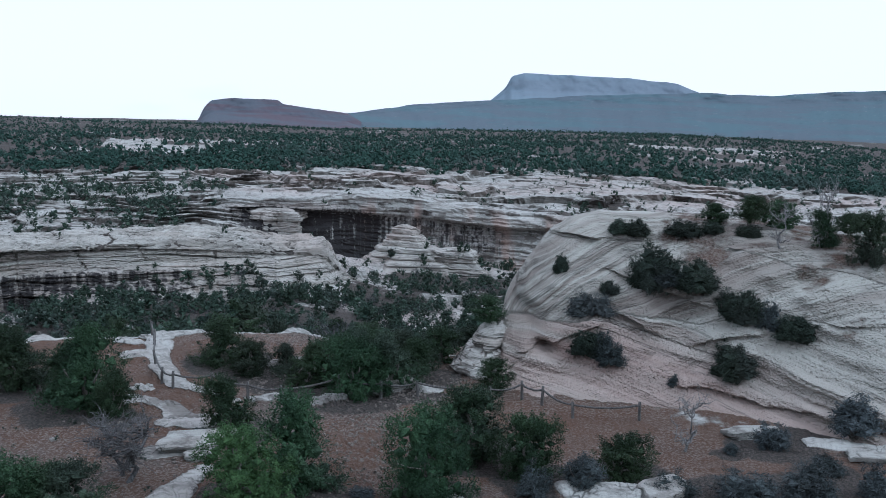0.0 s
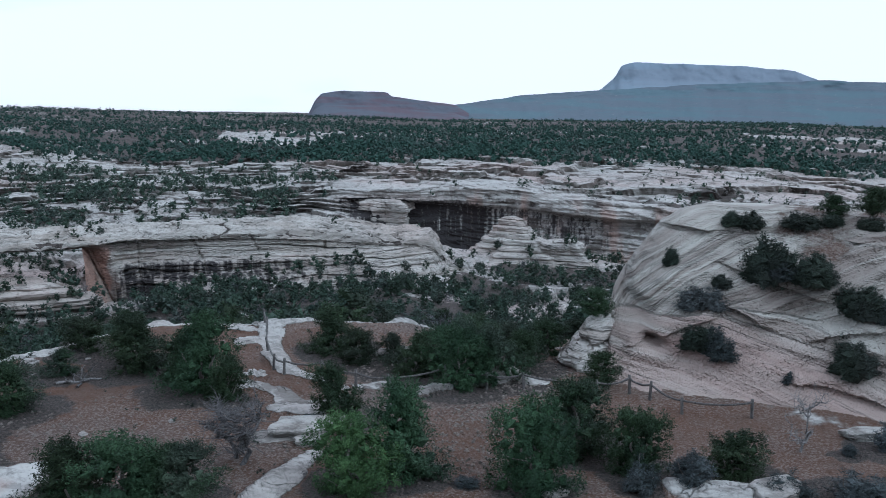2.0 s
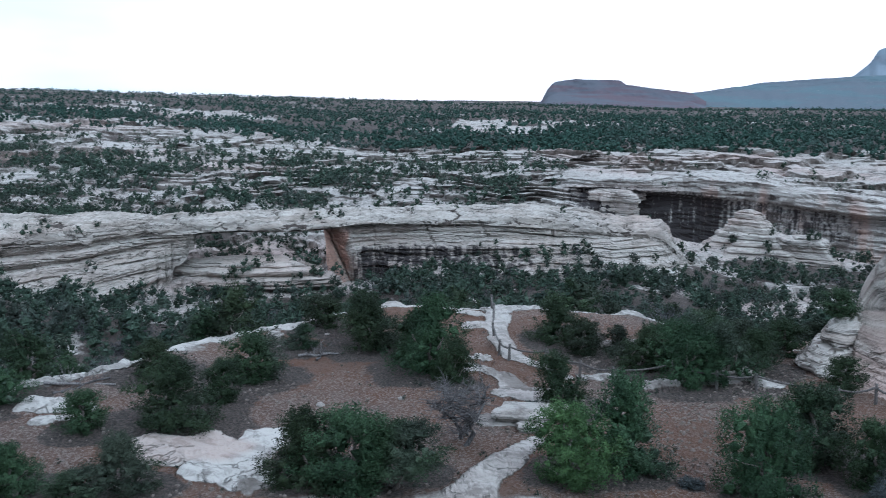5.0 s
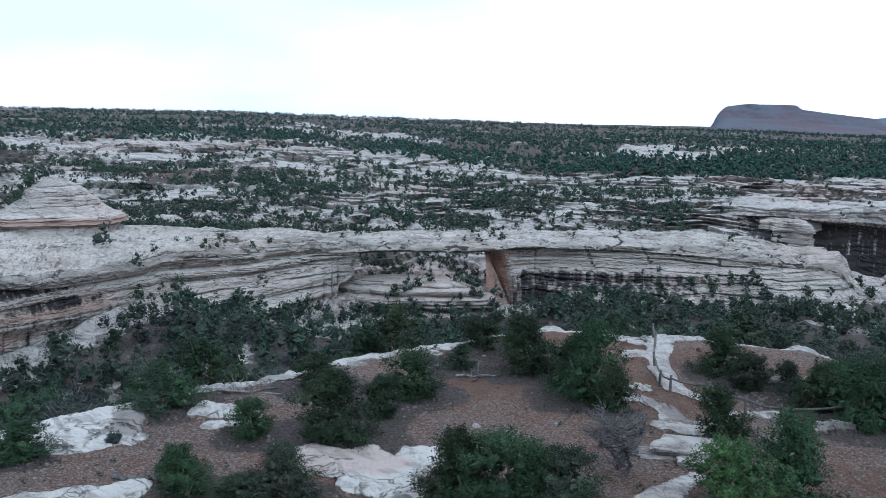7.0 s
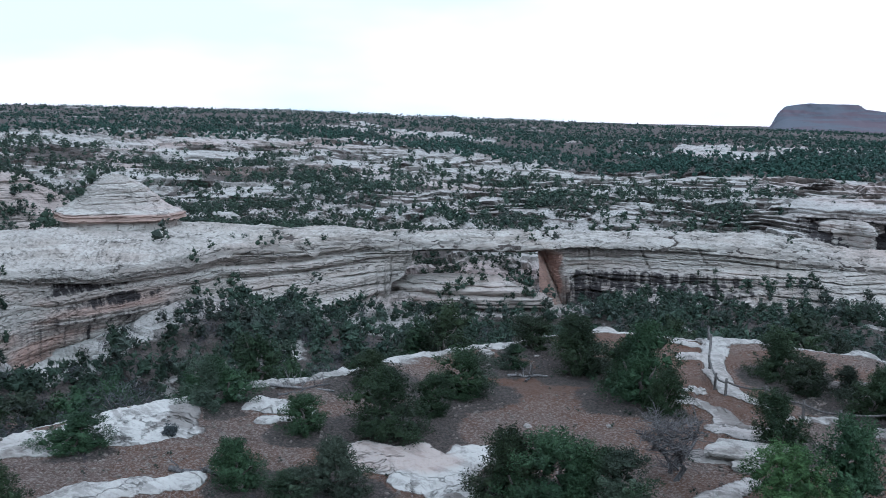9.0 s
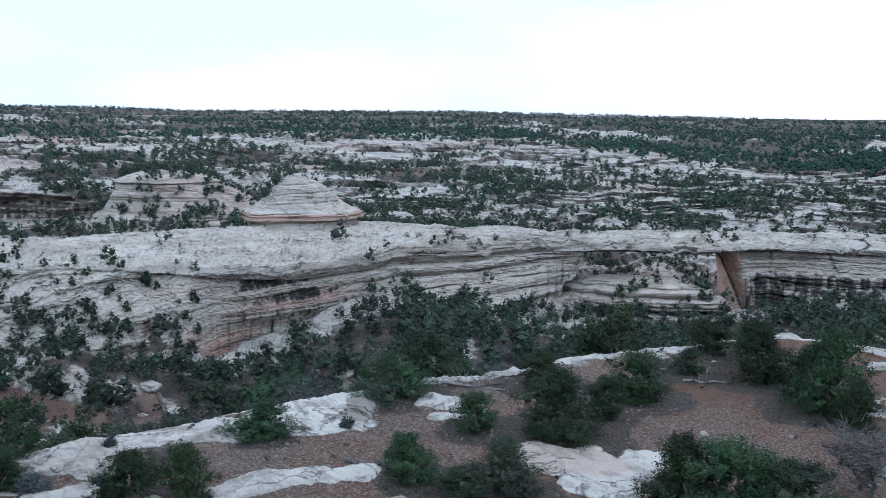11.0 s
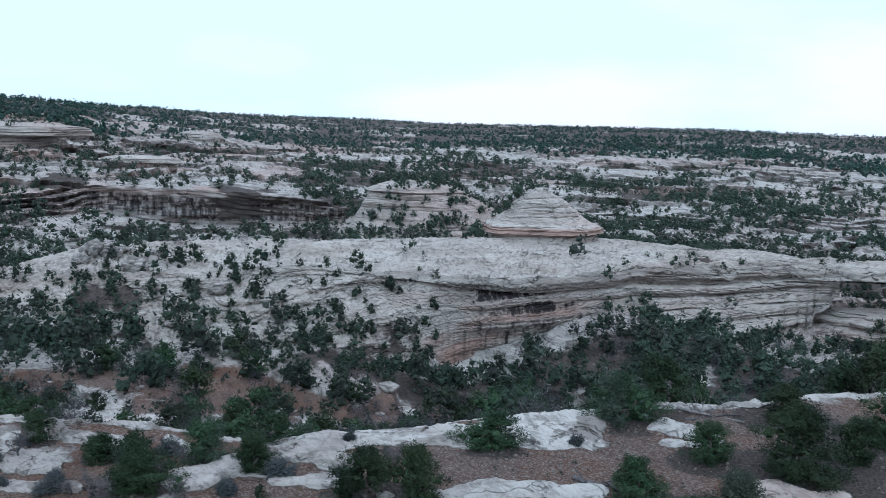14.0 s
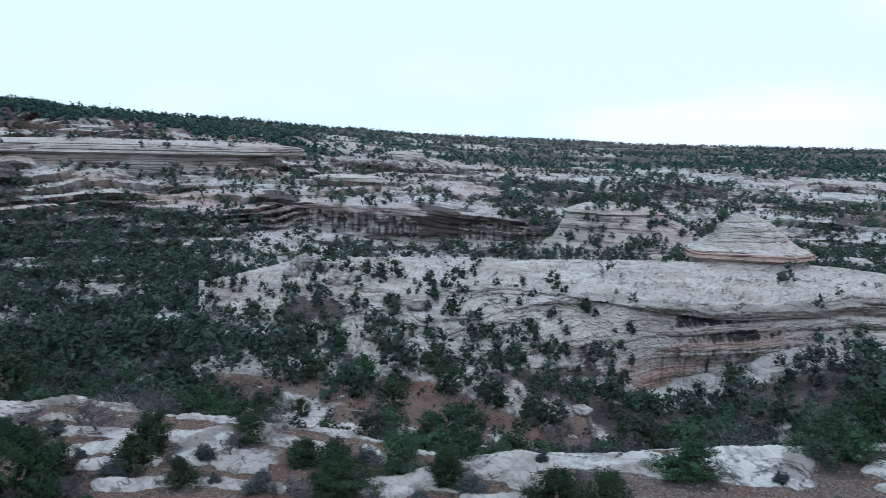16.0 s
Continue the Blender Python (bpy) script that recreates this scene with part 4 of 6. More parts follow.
    me = grid_mesh("sandstone_dome", x, y, z, M_DOME, False, np.stack([soil, zero, zero], -1), False)
    bed = me.attributes.new("bed", "FLOAT", "POINT")
    bed.data.foreach_set("value", tilted.astype(np.float32).ravel())
    return me


tagged(new("sandstone_dome", build_dome()), "rounded pink and cream crossbedded sandstone dome", "rock dome", kind="structure")


# mesas on the horizon
def build_mesa(name, r0, outline, lip, material, seed):
    bs = [o[0] for o in outline]
    b = np.arange(min(bs), max(bs) + 0.01, 0.06 if max(bs) - min(bs) < 20 else 0.12)
    el = np.interp(b, bs, [o[1] for o in outline])
    el = np.convolve(np.pad(el, 2, "edge"), (0.15, 0.2, 0.3, 0.2, 0.15), "valid") + 0.05 * fbm(b / 0.9, 0 * b, 4, seed + 9)
    zt = drop(el, r0)
    zg = EYE - 45
    part, rr, zz = [], [], []
    lo = np.minimum(zt - 1, zg + (zt - zg) * lip)
    for k, (ra, za, rb, zb) in enumerate(((r0 - 520, zg + 0 * b, r0 - 60, lo), (r0 - 60, lo, r0, zt), (r0, zt, r0 + 200, zt))):
        for j in range(14 + (k == 2)):
            f = j / 14
            part.append(np.full_like(b, k + f))
            rr.append(ra + (rb - ra) * f + 0 * b)
            zz.append(za + (zb - za) * f)
    part, r, z = np.array(part), np.array(rr), np.array(zz)
    B = np.broadcast_to(b, r.shape)
    r = r + 28 * fbm(B / 1.1, part, 4, seed) * (1 - step(2, 2.4, part))
    x, y = place(B, r)
    z = z + 3 * fbm(B * 1.5, part * 2, 4, seed + 5) * (1 - step(1.0, 2.0, part))
    return grid_mesh(name, x, y, z, material)


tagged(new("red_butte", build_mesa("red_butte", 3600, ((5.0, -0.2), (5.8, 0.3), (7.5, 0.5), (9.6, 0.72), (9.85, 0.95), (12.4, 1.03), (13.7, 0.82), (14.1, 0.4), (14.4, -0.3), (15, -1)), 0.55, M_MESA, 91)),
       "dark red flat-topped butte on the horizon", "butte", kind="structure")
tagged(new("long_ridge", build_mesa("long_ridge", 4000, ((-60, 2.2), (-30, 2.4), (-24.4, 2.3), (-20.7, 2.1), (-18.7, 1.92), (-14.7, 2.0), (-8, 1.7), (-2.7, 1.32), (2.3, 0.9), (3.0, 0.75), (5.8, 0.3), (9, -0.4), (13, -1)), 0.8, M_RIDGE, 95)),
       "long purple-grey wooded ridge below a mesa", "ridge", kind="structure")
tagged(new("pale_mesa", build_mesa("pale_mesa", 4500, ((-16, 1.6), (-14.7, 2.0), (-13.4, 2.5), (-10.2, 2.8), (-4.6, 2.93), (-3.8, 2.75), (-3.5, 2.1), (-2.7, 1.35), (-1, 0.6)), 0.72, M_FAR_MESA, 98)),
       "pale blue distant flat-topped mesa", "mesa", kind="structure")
# free-standing knobs of layered rock
def build_knob(name, bearing, r, el_foot, el_top, half, depth, shape, seed, lean=0.0, sunk=4.0, tan=0.0, worn=1.0):
    """half: half width in degrees; shape: (height share, width share) from foot to top; lean shifts the top sideways."""
    zf, zt = drop(el_foot, r), drop(el_top, r)
    wide = r * math.radians(half)
    a = np.linspace(0, 2 * np.pi, 100, endpoint=False)
    hs, ws = [s[0] for s in shape], [s[1] for s in shape]
    v = np.concatenate([[-sunk / (zt - zf)], np.linspace(0, 1, 46)])
    w = np.interp(v, hs, ws)
    w = np.concatenate([w, w[-1] * np.array([0.8, 0.5, 0.02])])
    v = np.concatenate([v, [1.015, 1.03, 1.035]])
    V, A = np.meshgrid(v, a, indexing="ij")
    Wd = np.broadcast_to(w[:, None], V.shape)
    z = zf + (zt - zf) * V
    beds = fbm(z / 0.8 + 0.7 * fbm(np.cos(A) * 2, np.sin(A) * 2, 3, seed), A * 0.3, 4, seed + 1)
    swell = 1 + worn * (0.5 if zt - zf > 5 else 0.3) * fbm(np.cos(A) * 1.5 + 5, np.sin(A) * 1.5 + 0.8 * V, 4, seed + 2)
    saw = (z / 1.6 + 0.4 * fbm(np.cos(A), np.sin(A), 3, seed + 3)) % 1.0
    ca, sa = np.sign(np.cos(A)) * np.abs(np.cos(A)) ** 0.8, np.sign(np.sin(A)) * np.abs(np.sin(A)) ** 0.8
    calm = worn * min(1.0, (zt - zf) / 9)
    grow = calm * np.where(Wd > 0.05, 0.6 * beds - 0.9 * (1 - step(0.0, 0.25, saw)), 0)
    px = (wide * Wd * swell + grow) * ca + lean * wide * np.clip(V, 0, 1)
    py = (depth * Wd * swell + grow) * sa
    b = math.radians(bearing)
    cx, cy = -(r + depth) * math.sin(b), (r + depth) * math.cos(b)
    x = cx + px * math.cos(b) - py * math.sin(b)
    y = cy + px * math.sin(b) + py * math.cos(b)
    low = np.clip(1 - np.abs(V - 0.35) / 0.45, 0, 1)
    cover = np.stack([0 * z, 0 * z, 0.65 * low * step(-0.1, 0.3, fbm(A * 2, z / 9, 3, seed + 4))], -1)
    rough = np.random.default_rng(seed).normal(size=z.shape) * (0.07 if zt - zf > 5 else 0.02)
    fresh = 0.75 * tan * step(0.02, 0.06, V) * (1 - step(0.20, 0.25, V))
    return grid_mesh(name, x + rough, y + rough[::-1], z, M_KNOB, True, cover, False, fresh)


CONE = ((-1, 0.95), (0.0, 0.9), (0.06, 0.93), (0.09, 1.03), (0.15, 0.98), (0.18, 1.01), (0.25, 0.96), (0.28, 0.86), (0.33, 0.79), (0.41, 0.70), (0.53, 0.61), (0.66, 0.51), (0.78, 0.41), (0.87, 0.32), (0.95, 0.21), (1.0, 0.13))
CAPPED = ((-1, 1.0), (0.0, 0.9), (0.25, 0.85), (0.55, 0.66), (0.68, 0.60), (0.74, 0.74), (0.9, 0.66), (1.0, 0.4))
ROUND = ((-1, 1.3), (0.0, 1.05), (0.3, 0.9), (0.5, 0.72), (0.62, 0.5), (0.75, 0.52), (0.92, 0.42), (1.0, 0.25))
PYRAMID = ((-1, 1.3), (0.0, 1.0), (0.2, 0.9), (0.26, 0.78), (0.5, 0.62), (0.56, 0.5), (0.78, 0.38), (0.82, 0.30), (0.95, 0.27), (1.0, 0.15))
HUMP = ((-1.5, 1.7), (-0.3, 1.2), (0.0, 1.0), (0.2, 0.93), (0.4, 0.83), (0.55, 0.78), (0.60, 0.74), (0.65, 0.78), (0.76, 0.69), (0.88, 0.52), (0.95, 0.36), (1.0, 0.2))
TOE = ((-1, 1.2), (0.0, 1.0), (0.3, 0.88), (0.6, 0.66), (0.85, 0.42), (1.0, 0.2))
LEDGE = ((-1, 0.75), (0.0, 0.74), (0.30, 0.72), (0.36, 0.98), (0.60, 1.0), (0.64, 0.84), (0.82, 0.86), (0.86, 0.72), (1.0, 0.6))
TABLE = ((-1, 0.9), (0.0, 0.86), (0.5, 0.84), (0.62, 0.82), (0.68, 1.0), (0.9, 0.96), (1.0, 0.75))
for name, label, args in (
        ("rock_hoodoo", "banded cream rock cone on a flat orange-edged slab", (51.8, 168, -6.85, -4.2, 3.65, 8, CONE, 201, -0.04, 4.0, 0.95, 0.55)),
        ("rock_ledge", "long dark-edged ledge beneath the bridge", (32.0, 186, -12.3, -10.2, 5.4, 8, LEDGE, 281, 0.0)),
        ("rock_ledge", "broken pale ledge on the slope behind the bridge", (37.5, 218, -10.3, -8.9, 5.0, 11, LEDGE, 291, 0.1)),
        ("rock_ledge", "stepped pale ledges at the foot of the bridge", (43.0, 180, -11.9, -10.3, 4.4, 10, LEDGE, 292, 0.1)),
        ("rock_slab", "whitish rounded slab against the foot of the dome", (-2.3, 54.0, -17.2, -12.3, 2.8, 3.4, TOE, 293, 0.5)),
        ("rock_knob", "pale layered knob with an overhanging cap ledge", (58.5, 232, -5.4, -3.8, 3.9, 14, HUMP, 211, -0.35, 8.0, 0.0, 0.55)),
        ("rock_knob", "rounded pale knob standing in the canyon mouth", (1.9, 252, -9.1, -6.5, 3.3, 9, PYRAMID, 221, -0.12)),
        ("rock_knob", "low stepped pale outcrop beside a rounded knob", (-1.2, 250, -9.6, -7.75, 2.3, 7, CAPPED, 231, -0.15)),
        ("rock_knob", "flat-topped streaked block before a dark alcove", (10.0, 301, -7.4, -5.5, 1.9, 12, TABLE, 241, 0.0)),
        ("rock_ledge", "long pink and cream ledge with an overhanging rim", (88.0, 330, -2.9, -0.7, 9.4, 12, TABLE, 251, 0.0)),
        ("rock_ledge", "pale weathered outcrop on a far slope", (72.3, 520, -2.6, -1.0, 2.8, 16, ROUND, 261, 0.1)),
        ("rock_ledge", "low reddish outcrop on a far slope", (75.4, 330, -3.6, -2.5, 2.2, 9, TABLE, 271, 0.0))):
    tagged(new(name, build_knob(name, *args)), label, "rock outcrop", kind="structure")


def top_at(x, y):
    """Height of whatever rock or soil lies uppermost at a spot."""
    hit, spot, _, _, _, _ = scene.ray_cast(LAND, Vector((x, y, EYE + 400)), Vector((0, 0, -1)))
    return spot.z if hit else EYE - 20


LAND = bpy.context.evaluated_depsgraph_get()


# ---- plants
def raw_mesh(name, co, faces, material, smooth=False):
    me = bpy.data.meshes.new(name)
    k = faces.shape[1]
    me.vertices.add(len(co))
    me.vertices.foreach_set("co", np.asarray(co, np.float32).ravel())
    me.loops.add(faces.size)
    me.loops.foreach_set("vertex_index", faces.astype(np.int32).ravel())
    me.polygons.add(len(faces))
    me.polygons.foreach_set("loop_start", np.arange(0, faces.size, k, dtype=np.int32))
    me.polygons.foreach_set("use_smooth", np.full(len(faces), smooth))
    me.update(calc_edges=True)
    me.materials.append(material)
    return me


OCTA = (np.array([(1, 0, 0), (-1, 0, 0), (0, 1, 0), (0, -1, 0), (0, 0, 1), (0, 0, -1)], float), np.array([(0, 2, 4), (2, 1, 4), (1, 3, 4), (3, 0, 4), (2, 0, 5), (1, 2, 5), (3, 1, 5), (0, 3, 5)]))


def kernels(centers, radius, rng, uneven=0.45):
    """Small broken kernels that close the inside of each clump."""
    base, f = OCTA
    n = len(centers)
    axis = np.linalg.qr(rng.normal(size=(n, 3, 3)))[0]
    pts = np.einsum("kj,nij->nki", base, axis) * rng.uniform(1 - uneven, 1 + uneven, (n, 6, 1))
    co = centers[:, None] + pts * np.asarray(radius)[:, None, None]
    return co.reshape(-1, 3), (f[None] + (np.arange(n) * 6)[:, None, None]).reshape(-1, 3)


def sprays(centers, size, rng, slim=0.5, out=None, bias=0.0):
    """Many small leaf sprays, each a three-cornered blade turned its own way; out: the way that they tend to point."""
    n = len(centers)
    u = rng.normal(size=(n, 3))
    u /= np.linalg.norm(u, axis=1)[:, None]
    if out is not None:
        u = u * (1 - bias) + out * bias
        u /= np.linalg.norm(u, axis=1)[:, None] + 1e-9
    v = np.cross(u, rng.normal(size=(n, 3)))
    v /= np.linalg.norm(v, axis=1)[:, None]
    s = (size * rng.uniform(0.6, 1.4, n))[:, None]
    co = np.stack([centers - u * s * 0.7 - v * s * slim, centers - u * s * 0.7 + v * s * slim, centers + u * s * 1.2], 1).reshape(-1, 3)
    return co, np.arange(3 * n).reshape(n, 3)


def leafy(name, material, *pieces):
    """Sprays and kernels in one crown."""
    co, faces, base = [], [], 0
    for c, f in pieces:
        co.append(c)
        faces.append(f + base)
        base += len(c)
    return raw_mesh(name, np.concatenate(co), np.concatenate(faces), material)


def plumes(cents, ways, long, thick, share, leaves, leaf, rng, slim, bias):
    """Foliage in soft plumes, each strewn along the way that its twig grows."""
    pts, outs = [], []
    for c, u, a, b, sh in zip(cents, ways, long, thick, share):
        k = int(leaves * sh) + 2
        off = rng.normal(size=(k, 3)) * b
        t = rng.uniform(-1, 1, (k, 1))
        pts.append(c + u * a * t + off * (1.15 - 0.45 * t))
        outs.append(u * 0.6 + off / (b * 1.6) + (0, 0, 0.35))
    outs = np.concatenate(outs)
    outs /= np.linalg.norm(outs, axis=1)[:, None] + 1e-9
    return sprays(np.concatenate(pts), leaf, rng, slim, outs, bias)


def tube(points, radii, sides=5):
    """Vertices and faces of a bent, tapering stem."""
    pts, rad = np.asarray(points, float), np.asarray(radii, float)
    way = np.gradient(pts, axis=0)
    way /= np.linalg.norm(way, axis=1)[:, None] + 1e-9
    ref = np.where(np.abs(way[:, 2:3]) > 0.9, np.array([[1.0, 0, 0]]), np.array([[0, 0, 1.0]]))
    u = np.cross(way, ref)
    u /= np.linalg.norm(u, axis=1)[:, None] + 1e-9
    v = np.cross(way, u)
    a = np.linspace(0, 2 * np.pi, sides, endpoint=False)
    ring = pts[:, None] + rad[:, None, None] * (np.cos(a)[None, :, None] * u[:, None] + np.sin(a)[None, :, None] * v[:, None])
    idx = np.arange(len(pts) * sides).reshape(len(pts), sides)
    nxt = np.roll(idx, -1, axis=1)
    return ring.reshape(-1, 3), np.stack([idx[:-1], nxt[:-1], nxt[1:], idx[1:]], -1).reshape(-1, 4)


def stems(name, parts, material):
    co, faces, base = [], [], 0
    for c, f in parts:
        co.append(c)
        faces.append(f + base)
        base += len(c)
    return raw_mesh(name, np.concatenate(co), np.concatenate(faces), material, True)


def limb(start, end, r0, r1, rng, bend=0.12, steps=6):
    t = np.linspace(0, 1, steps)[:, None]
    pts = np.asarray(start) * (1 - t) + np.asarray(end) * t
    span = np.linalg.norm(np.asarray(end) - np.asarray(start))
    wob = rng.normal(size=(steps, 3)) * bend * span * np.sin(t * np.pi)
    return tube(pts + wob * 0.6, r0 + (r1 - r0) * t[:, 0])


def part(name, mesh, parent, label=""):
    ob = new(name, mesh)
    ob.parent = parent
    return tagged(ob, label)


def juniper(rng, count, leaves, leaf, habit, leafmat, core=0.055):
    """A pinyon or juniper one unit high and one wide: a twisting trunk, limbs, and plumes of foliage down to the ground with gaps between."""
    tree = new("juniper_tree")
    tree.empty_display_size = 0.2
    lean = rng.normal(size=2) * 0.08
    top = np.array([lean[0], lean[1], 0.78])
    lobes = [(rng.uniform(0, 6.28), rng.uniform(0.05, 0.8), rng.uniform(0.7, 1.25)) for _ in range(7)]
    lowest, belly, wide = {"round": (0.05, 0.36, 0.46), "pointed": (0.05, 0.22, 0.47), "open": (0.22, 0.55, 0.46)}[habit]
    cents, ways = [], []
    while len(cents) < count:
        h, a, q = rng.uniform(lowest, 0.95), rng.uniform(0, 2 * np.pi), rng.uniform(0.02, 1) ** 0.42
        prof = wide * math.sqrt(max(0.0, 1 - ((h - belly) / ((1 - belly) if h > belly else belly + 0.12)) ** 2))
        if habit == "pointed":
            prof *= 1.1 - 0.45 * h
        swell = max(s * math.exp(-((h - v) / 0.3) ** 2) * (0.5 + 0.5 * math.cos(a - c)) for c, v, s in lobes)
        prof *= 0.5 + 0.62 * swell
        c = np.array((lean[0] * h + prof * q * math.cos(a), lean[1] * h + prof * q * math.sin(a), h * (0.84 + 0.16 * swell)))
        u = np.array((math.cos(a) * q, math.sin(a) * q, 0.35 + 0.6 * h)) + rng.normal(size=3) * 0.3
        cents.append(c)
        ways.append(u / np.linalg.norm(u))
    cents, ways = np.array(cents), np.array(ways)
    reach = np.hypot(cents[:, 0], cents[:, 1])
    cents[:, :2] *= 0.47 / (np.percentile(reach, 94) + 0.03)
    limbs = [limb((0, 0, -0.06), top, 0.036, 0.008, rng, 0.09, 8)]
    limbs += [limb((0, 0, 0.02), (0.2 * math.cos(a0), 0.2 * math.sin(a0), 0.45), 0.024, 0.010, rng, 0.14, 6) for a0 in rng.uniform(0, 6.28, 2)]
    for c in cents[rng.permutation(count)[:9]]:
        s = top * min(0.9, max(0.12, c[2] - 0.2) / 0.8)
        limbs.append(limb(s, c * 1.04, 0.010, 0.003, rng, 0.14, 5))
    part("trunk", stems("trunk", limbs, M_BARK), tree)
    size = rng.uniform(0.6, 1.3, count)
    inner = np.concatenate([cents * (0.72, 0.72, 0.95), cents * (0.4, 0.4, 0.9)])
    part("crown", leafy("crown", leafmat, plumes(cents, ways, 0.075 * size, 0.034 * size, size ** 2 / (size ** 2).sum(), leaves, leaf, rng, 0.42, 0.4),
                        kernels(inner, np.tile(core * size, 2), rng)), tree)
    return tree


def shrub(name, rng, clumps, leaves, leaf, leafmat, slim=0.4, core=0.10):
    """A round bush one unit high and one wide, with its stems."""
    bush = new(name)
    bush.empty_display_size = 0.2
    a, u = rng.uniform(0, 2 * np.pi, clumps), rng.uniform(0, 1, clumps)
    q = rng.uniform(0.5, 1, clumps) ** 0.5 * (0.86 + 0.16 * np.cos(2 * a + rng.uniform(0, 6)) + 0.08 * rng.normal(size=clumps))
    cents = np.stack([0.42 * q * np.cos(a) * np.sqrt(1 - u ** 2.6), 0.42 * q * np.sin(a) * np.sqrt(1 - u ** 2.6), 0.06 + 0.80 * u * q], 1)
    part("stem", stems("stem", [limb((rng.normal() * 0.03, rng.normal() * 0.03, -0.15), c * 1.02, 0.014, 0.004, rng, 0.1, 4) for c in cents[:12]], M_BARK), bush)
    way = cents - (0, 0, 0.15)
    way /= np.linalg.norm(way, axis=1)[:, None]
    if core:
        pieces = (plumes(cents * 0.94, way, np.full(clumps, 0.06), np.full(clumps, 0.035), np.full(clumps, 1 / clumps), clumps * leaves, leaf, rng, slim, 0.5),
                  kernels(np.concatenate([cents * 0.72, cents[::2] * 0.4 + (0, 0, 0.1)]), np.full(clumps + len(cents[::2]), core), rng))
    else:
        k = clumps * leaves
        way = rng.normal(size=(k, 3)) * (1, 1, 0.7) + (0, 0, 0.5)
        way /= np.linalg.norm(way, axis=1)[:, None]
        pieces = (sprays(way * rng.uniform(0.1, 0.5, (k, 1)) * (1, 1, 1.6), leaf, rng, slim, way, 0.6),)
    part("foliage", leafy("foliage", leafmat, *pieces), bush)
    return bush


def snag(rng, twigs, wood):
    """A dead tree one unit high: bleached trunk, bare forking branches and twigs."""
    tree = new("dead_tree")
    tree.empty_display_size = 0.2
    top = np.array([rng.normal() * 0.12, rng.normal() * 0.12, 0.8])
    part("trunk", stems("trunk", [limb((0, 0, -0.08), top, 0.034, 0.010, rng, 0.12, 8)], wood), tree)
    fine = []
    for i in range(11):
        s = top * rng.uniform(0.2, 0.95)
        a = rng.uniform(0, 6.28)
        e = s + np.array([math.cos(a) * 0.36, math.sin(a) * 0.36, rng.uniform(0.02, 0.34)]) * rng.uniform(0.6, 1.15)
        part("branch", stems("branch", [limb(s, e, 0.016, 0.005, rng, 0.18, 6)], wood), tree)
        for j in range(twigs):
            f = rng.uniform(0.3, 1)
            m = s * (1 - f) + e * f
            fine.append(limb(m, m + rng.normal(size=3) * (0.10, 0.10, 0.08) + (0, 0, 0.05), 0.0048, 0.0018, rng, 0.15, 3))
    tagged(part("twig", stems("twig", fine, wood), tree), kind="stuff")
    return tree


def set_plant(kinds, rng, spots, label, category, group, sink=0.05):
    for x, y, h, w in spots:
        entry = kinds[rng.integers(len(kinds))]
        m = Matrix.LocRotScale((x, y, top_at(x, y) - sink * h), Euler((0, 0, rng.uniform(0, 6.28))), (w, w, h))
        # copies are made from a unit-sized original, so the original's own pose comes last
        tagged(copy_thing(entry, m), label, category, group)


def retire(originals):
    """Take the unit-sized originals out of the scene once their copies stand."""
    for ob in originals:
        for o in (*ob.children_recursive, ob):
            bpy.data.objects.remove(o)


rng = np.random.default_rng(11)
HABITS = ("round", "round", "pointed", "open", "round", "round", "pointed")
near_trees = [juniper(rng, 95, 13000, 0.0138, habit, M_NEEDLE) for habit in HABITS]
bright_tree = [juniper(rng, 100, 14000, 0.0138, "round", M_GREEN)]
mid_trees = [juniper(rng, 44, 2000, 0.029, habit, M_NEEDLE, 0.068) for habit in HABITS[:5]]
round_bushes = [shrub("round_shrub", rng, 110, 110, 0.016, M_OLIVE, 0.45, 0.11) for k in range(3)]
sage_bushes = [shrub("sage_bush", rng, 70, 46, 0.034, M_SAGE, 0.20, 0.08) for k in range(3)]
grey_brush = [shrub("bare_brush", rng, 40, 34, 0.07, M_TWIG, 0.05, 0.0) for k in range(2)]
dead_trees = [snag(rng, 9, M_DEAD) for k in range(2)]
dark_snags = [snag(rng, 30, M_GREYWOOD) for k in range(2)]

set_plant(near_trees, rng, EAST_JUNIPERS[1:], "dark green juniper on the gravel bench below", "tree", "junipers on the bench")
set_plant(bright_tree, rng, EAST_JUNIPERS[:1], "bright green bushy juniper on red gravel", "tree", "junipers on the bench")
set_plant(near_trees, rng, FLAT_JUNIPERS, "dense juniper growing round the red soil flat", "tree", "junipers on the bench")
set_plant(near_trees, rng, WEST_JUNIPERS, "small juniper among bare slickrock patches", "tree", "junipers on the bench")
set_plant(near_trees, rng, DOME_JUNIPERS, "dark pinyon rooted on top of the dome", "tree", "pinyons on the dome")
set_plant(round_bushes, rng, DOME_SHRUBS, "round dark olive shrub clinging to sloping sandstone", "shrub", "shrubs on the dome", 0.12)
set_plant(sage_bushes, np.random.default_rng(12), DOME_SAGES, "blue-grey sagebrush rooted in cracks of sloping sandstone", "shrub", "shrubs on the dome", 0.12)
set_plant(near_trees, np.random.default_rng(14), CLUMP_JUNIPERS, "dark juniper in a thick clump behind the trail fence", "tree", "junipers on the bench")
set_plant(near_trees[:2], np.random.default_rng(13), [(3.1, 52.6, 2.2, 2.4)], "small dark juniper before a whitish slab", "tree", "junipers on the bench")
set_plant(sage_bushes, rng, SAGES, "blue-grey sagebrush on stony soil", "shrub", "sagebrush on the bench")
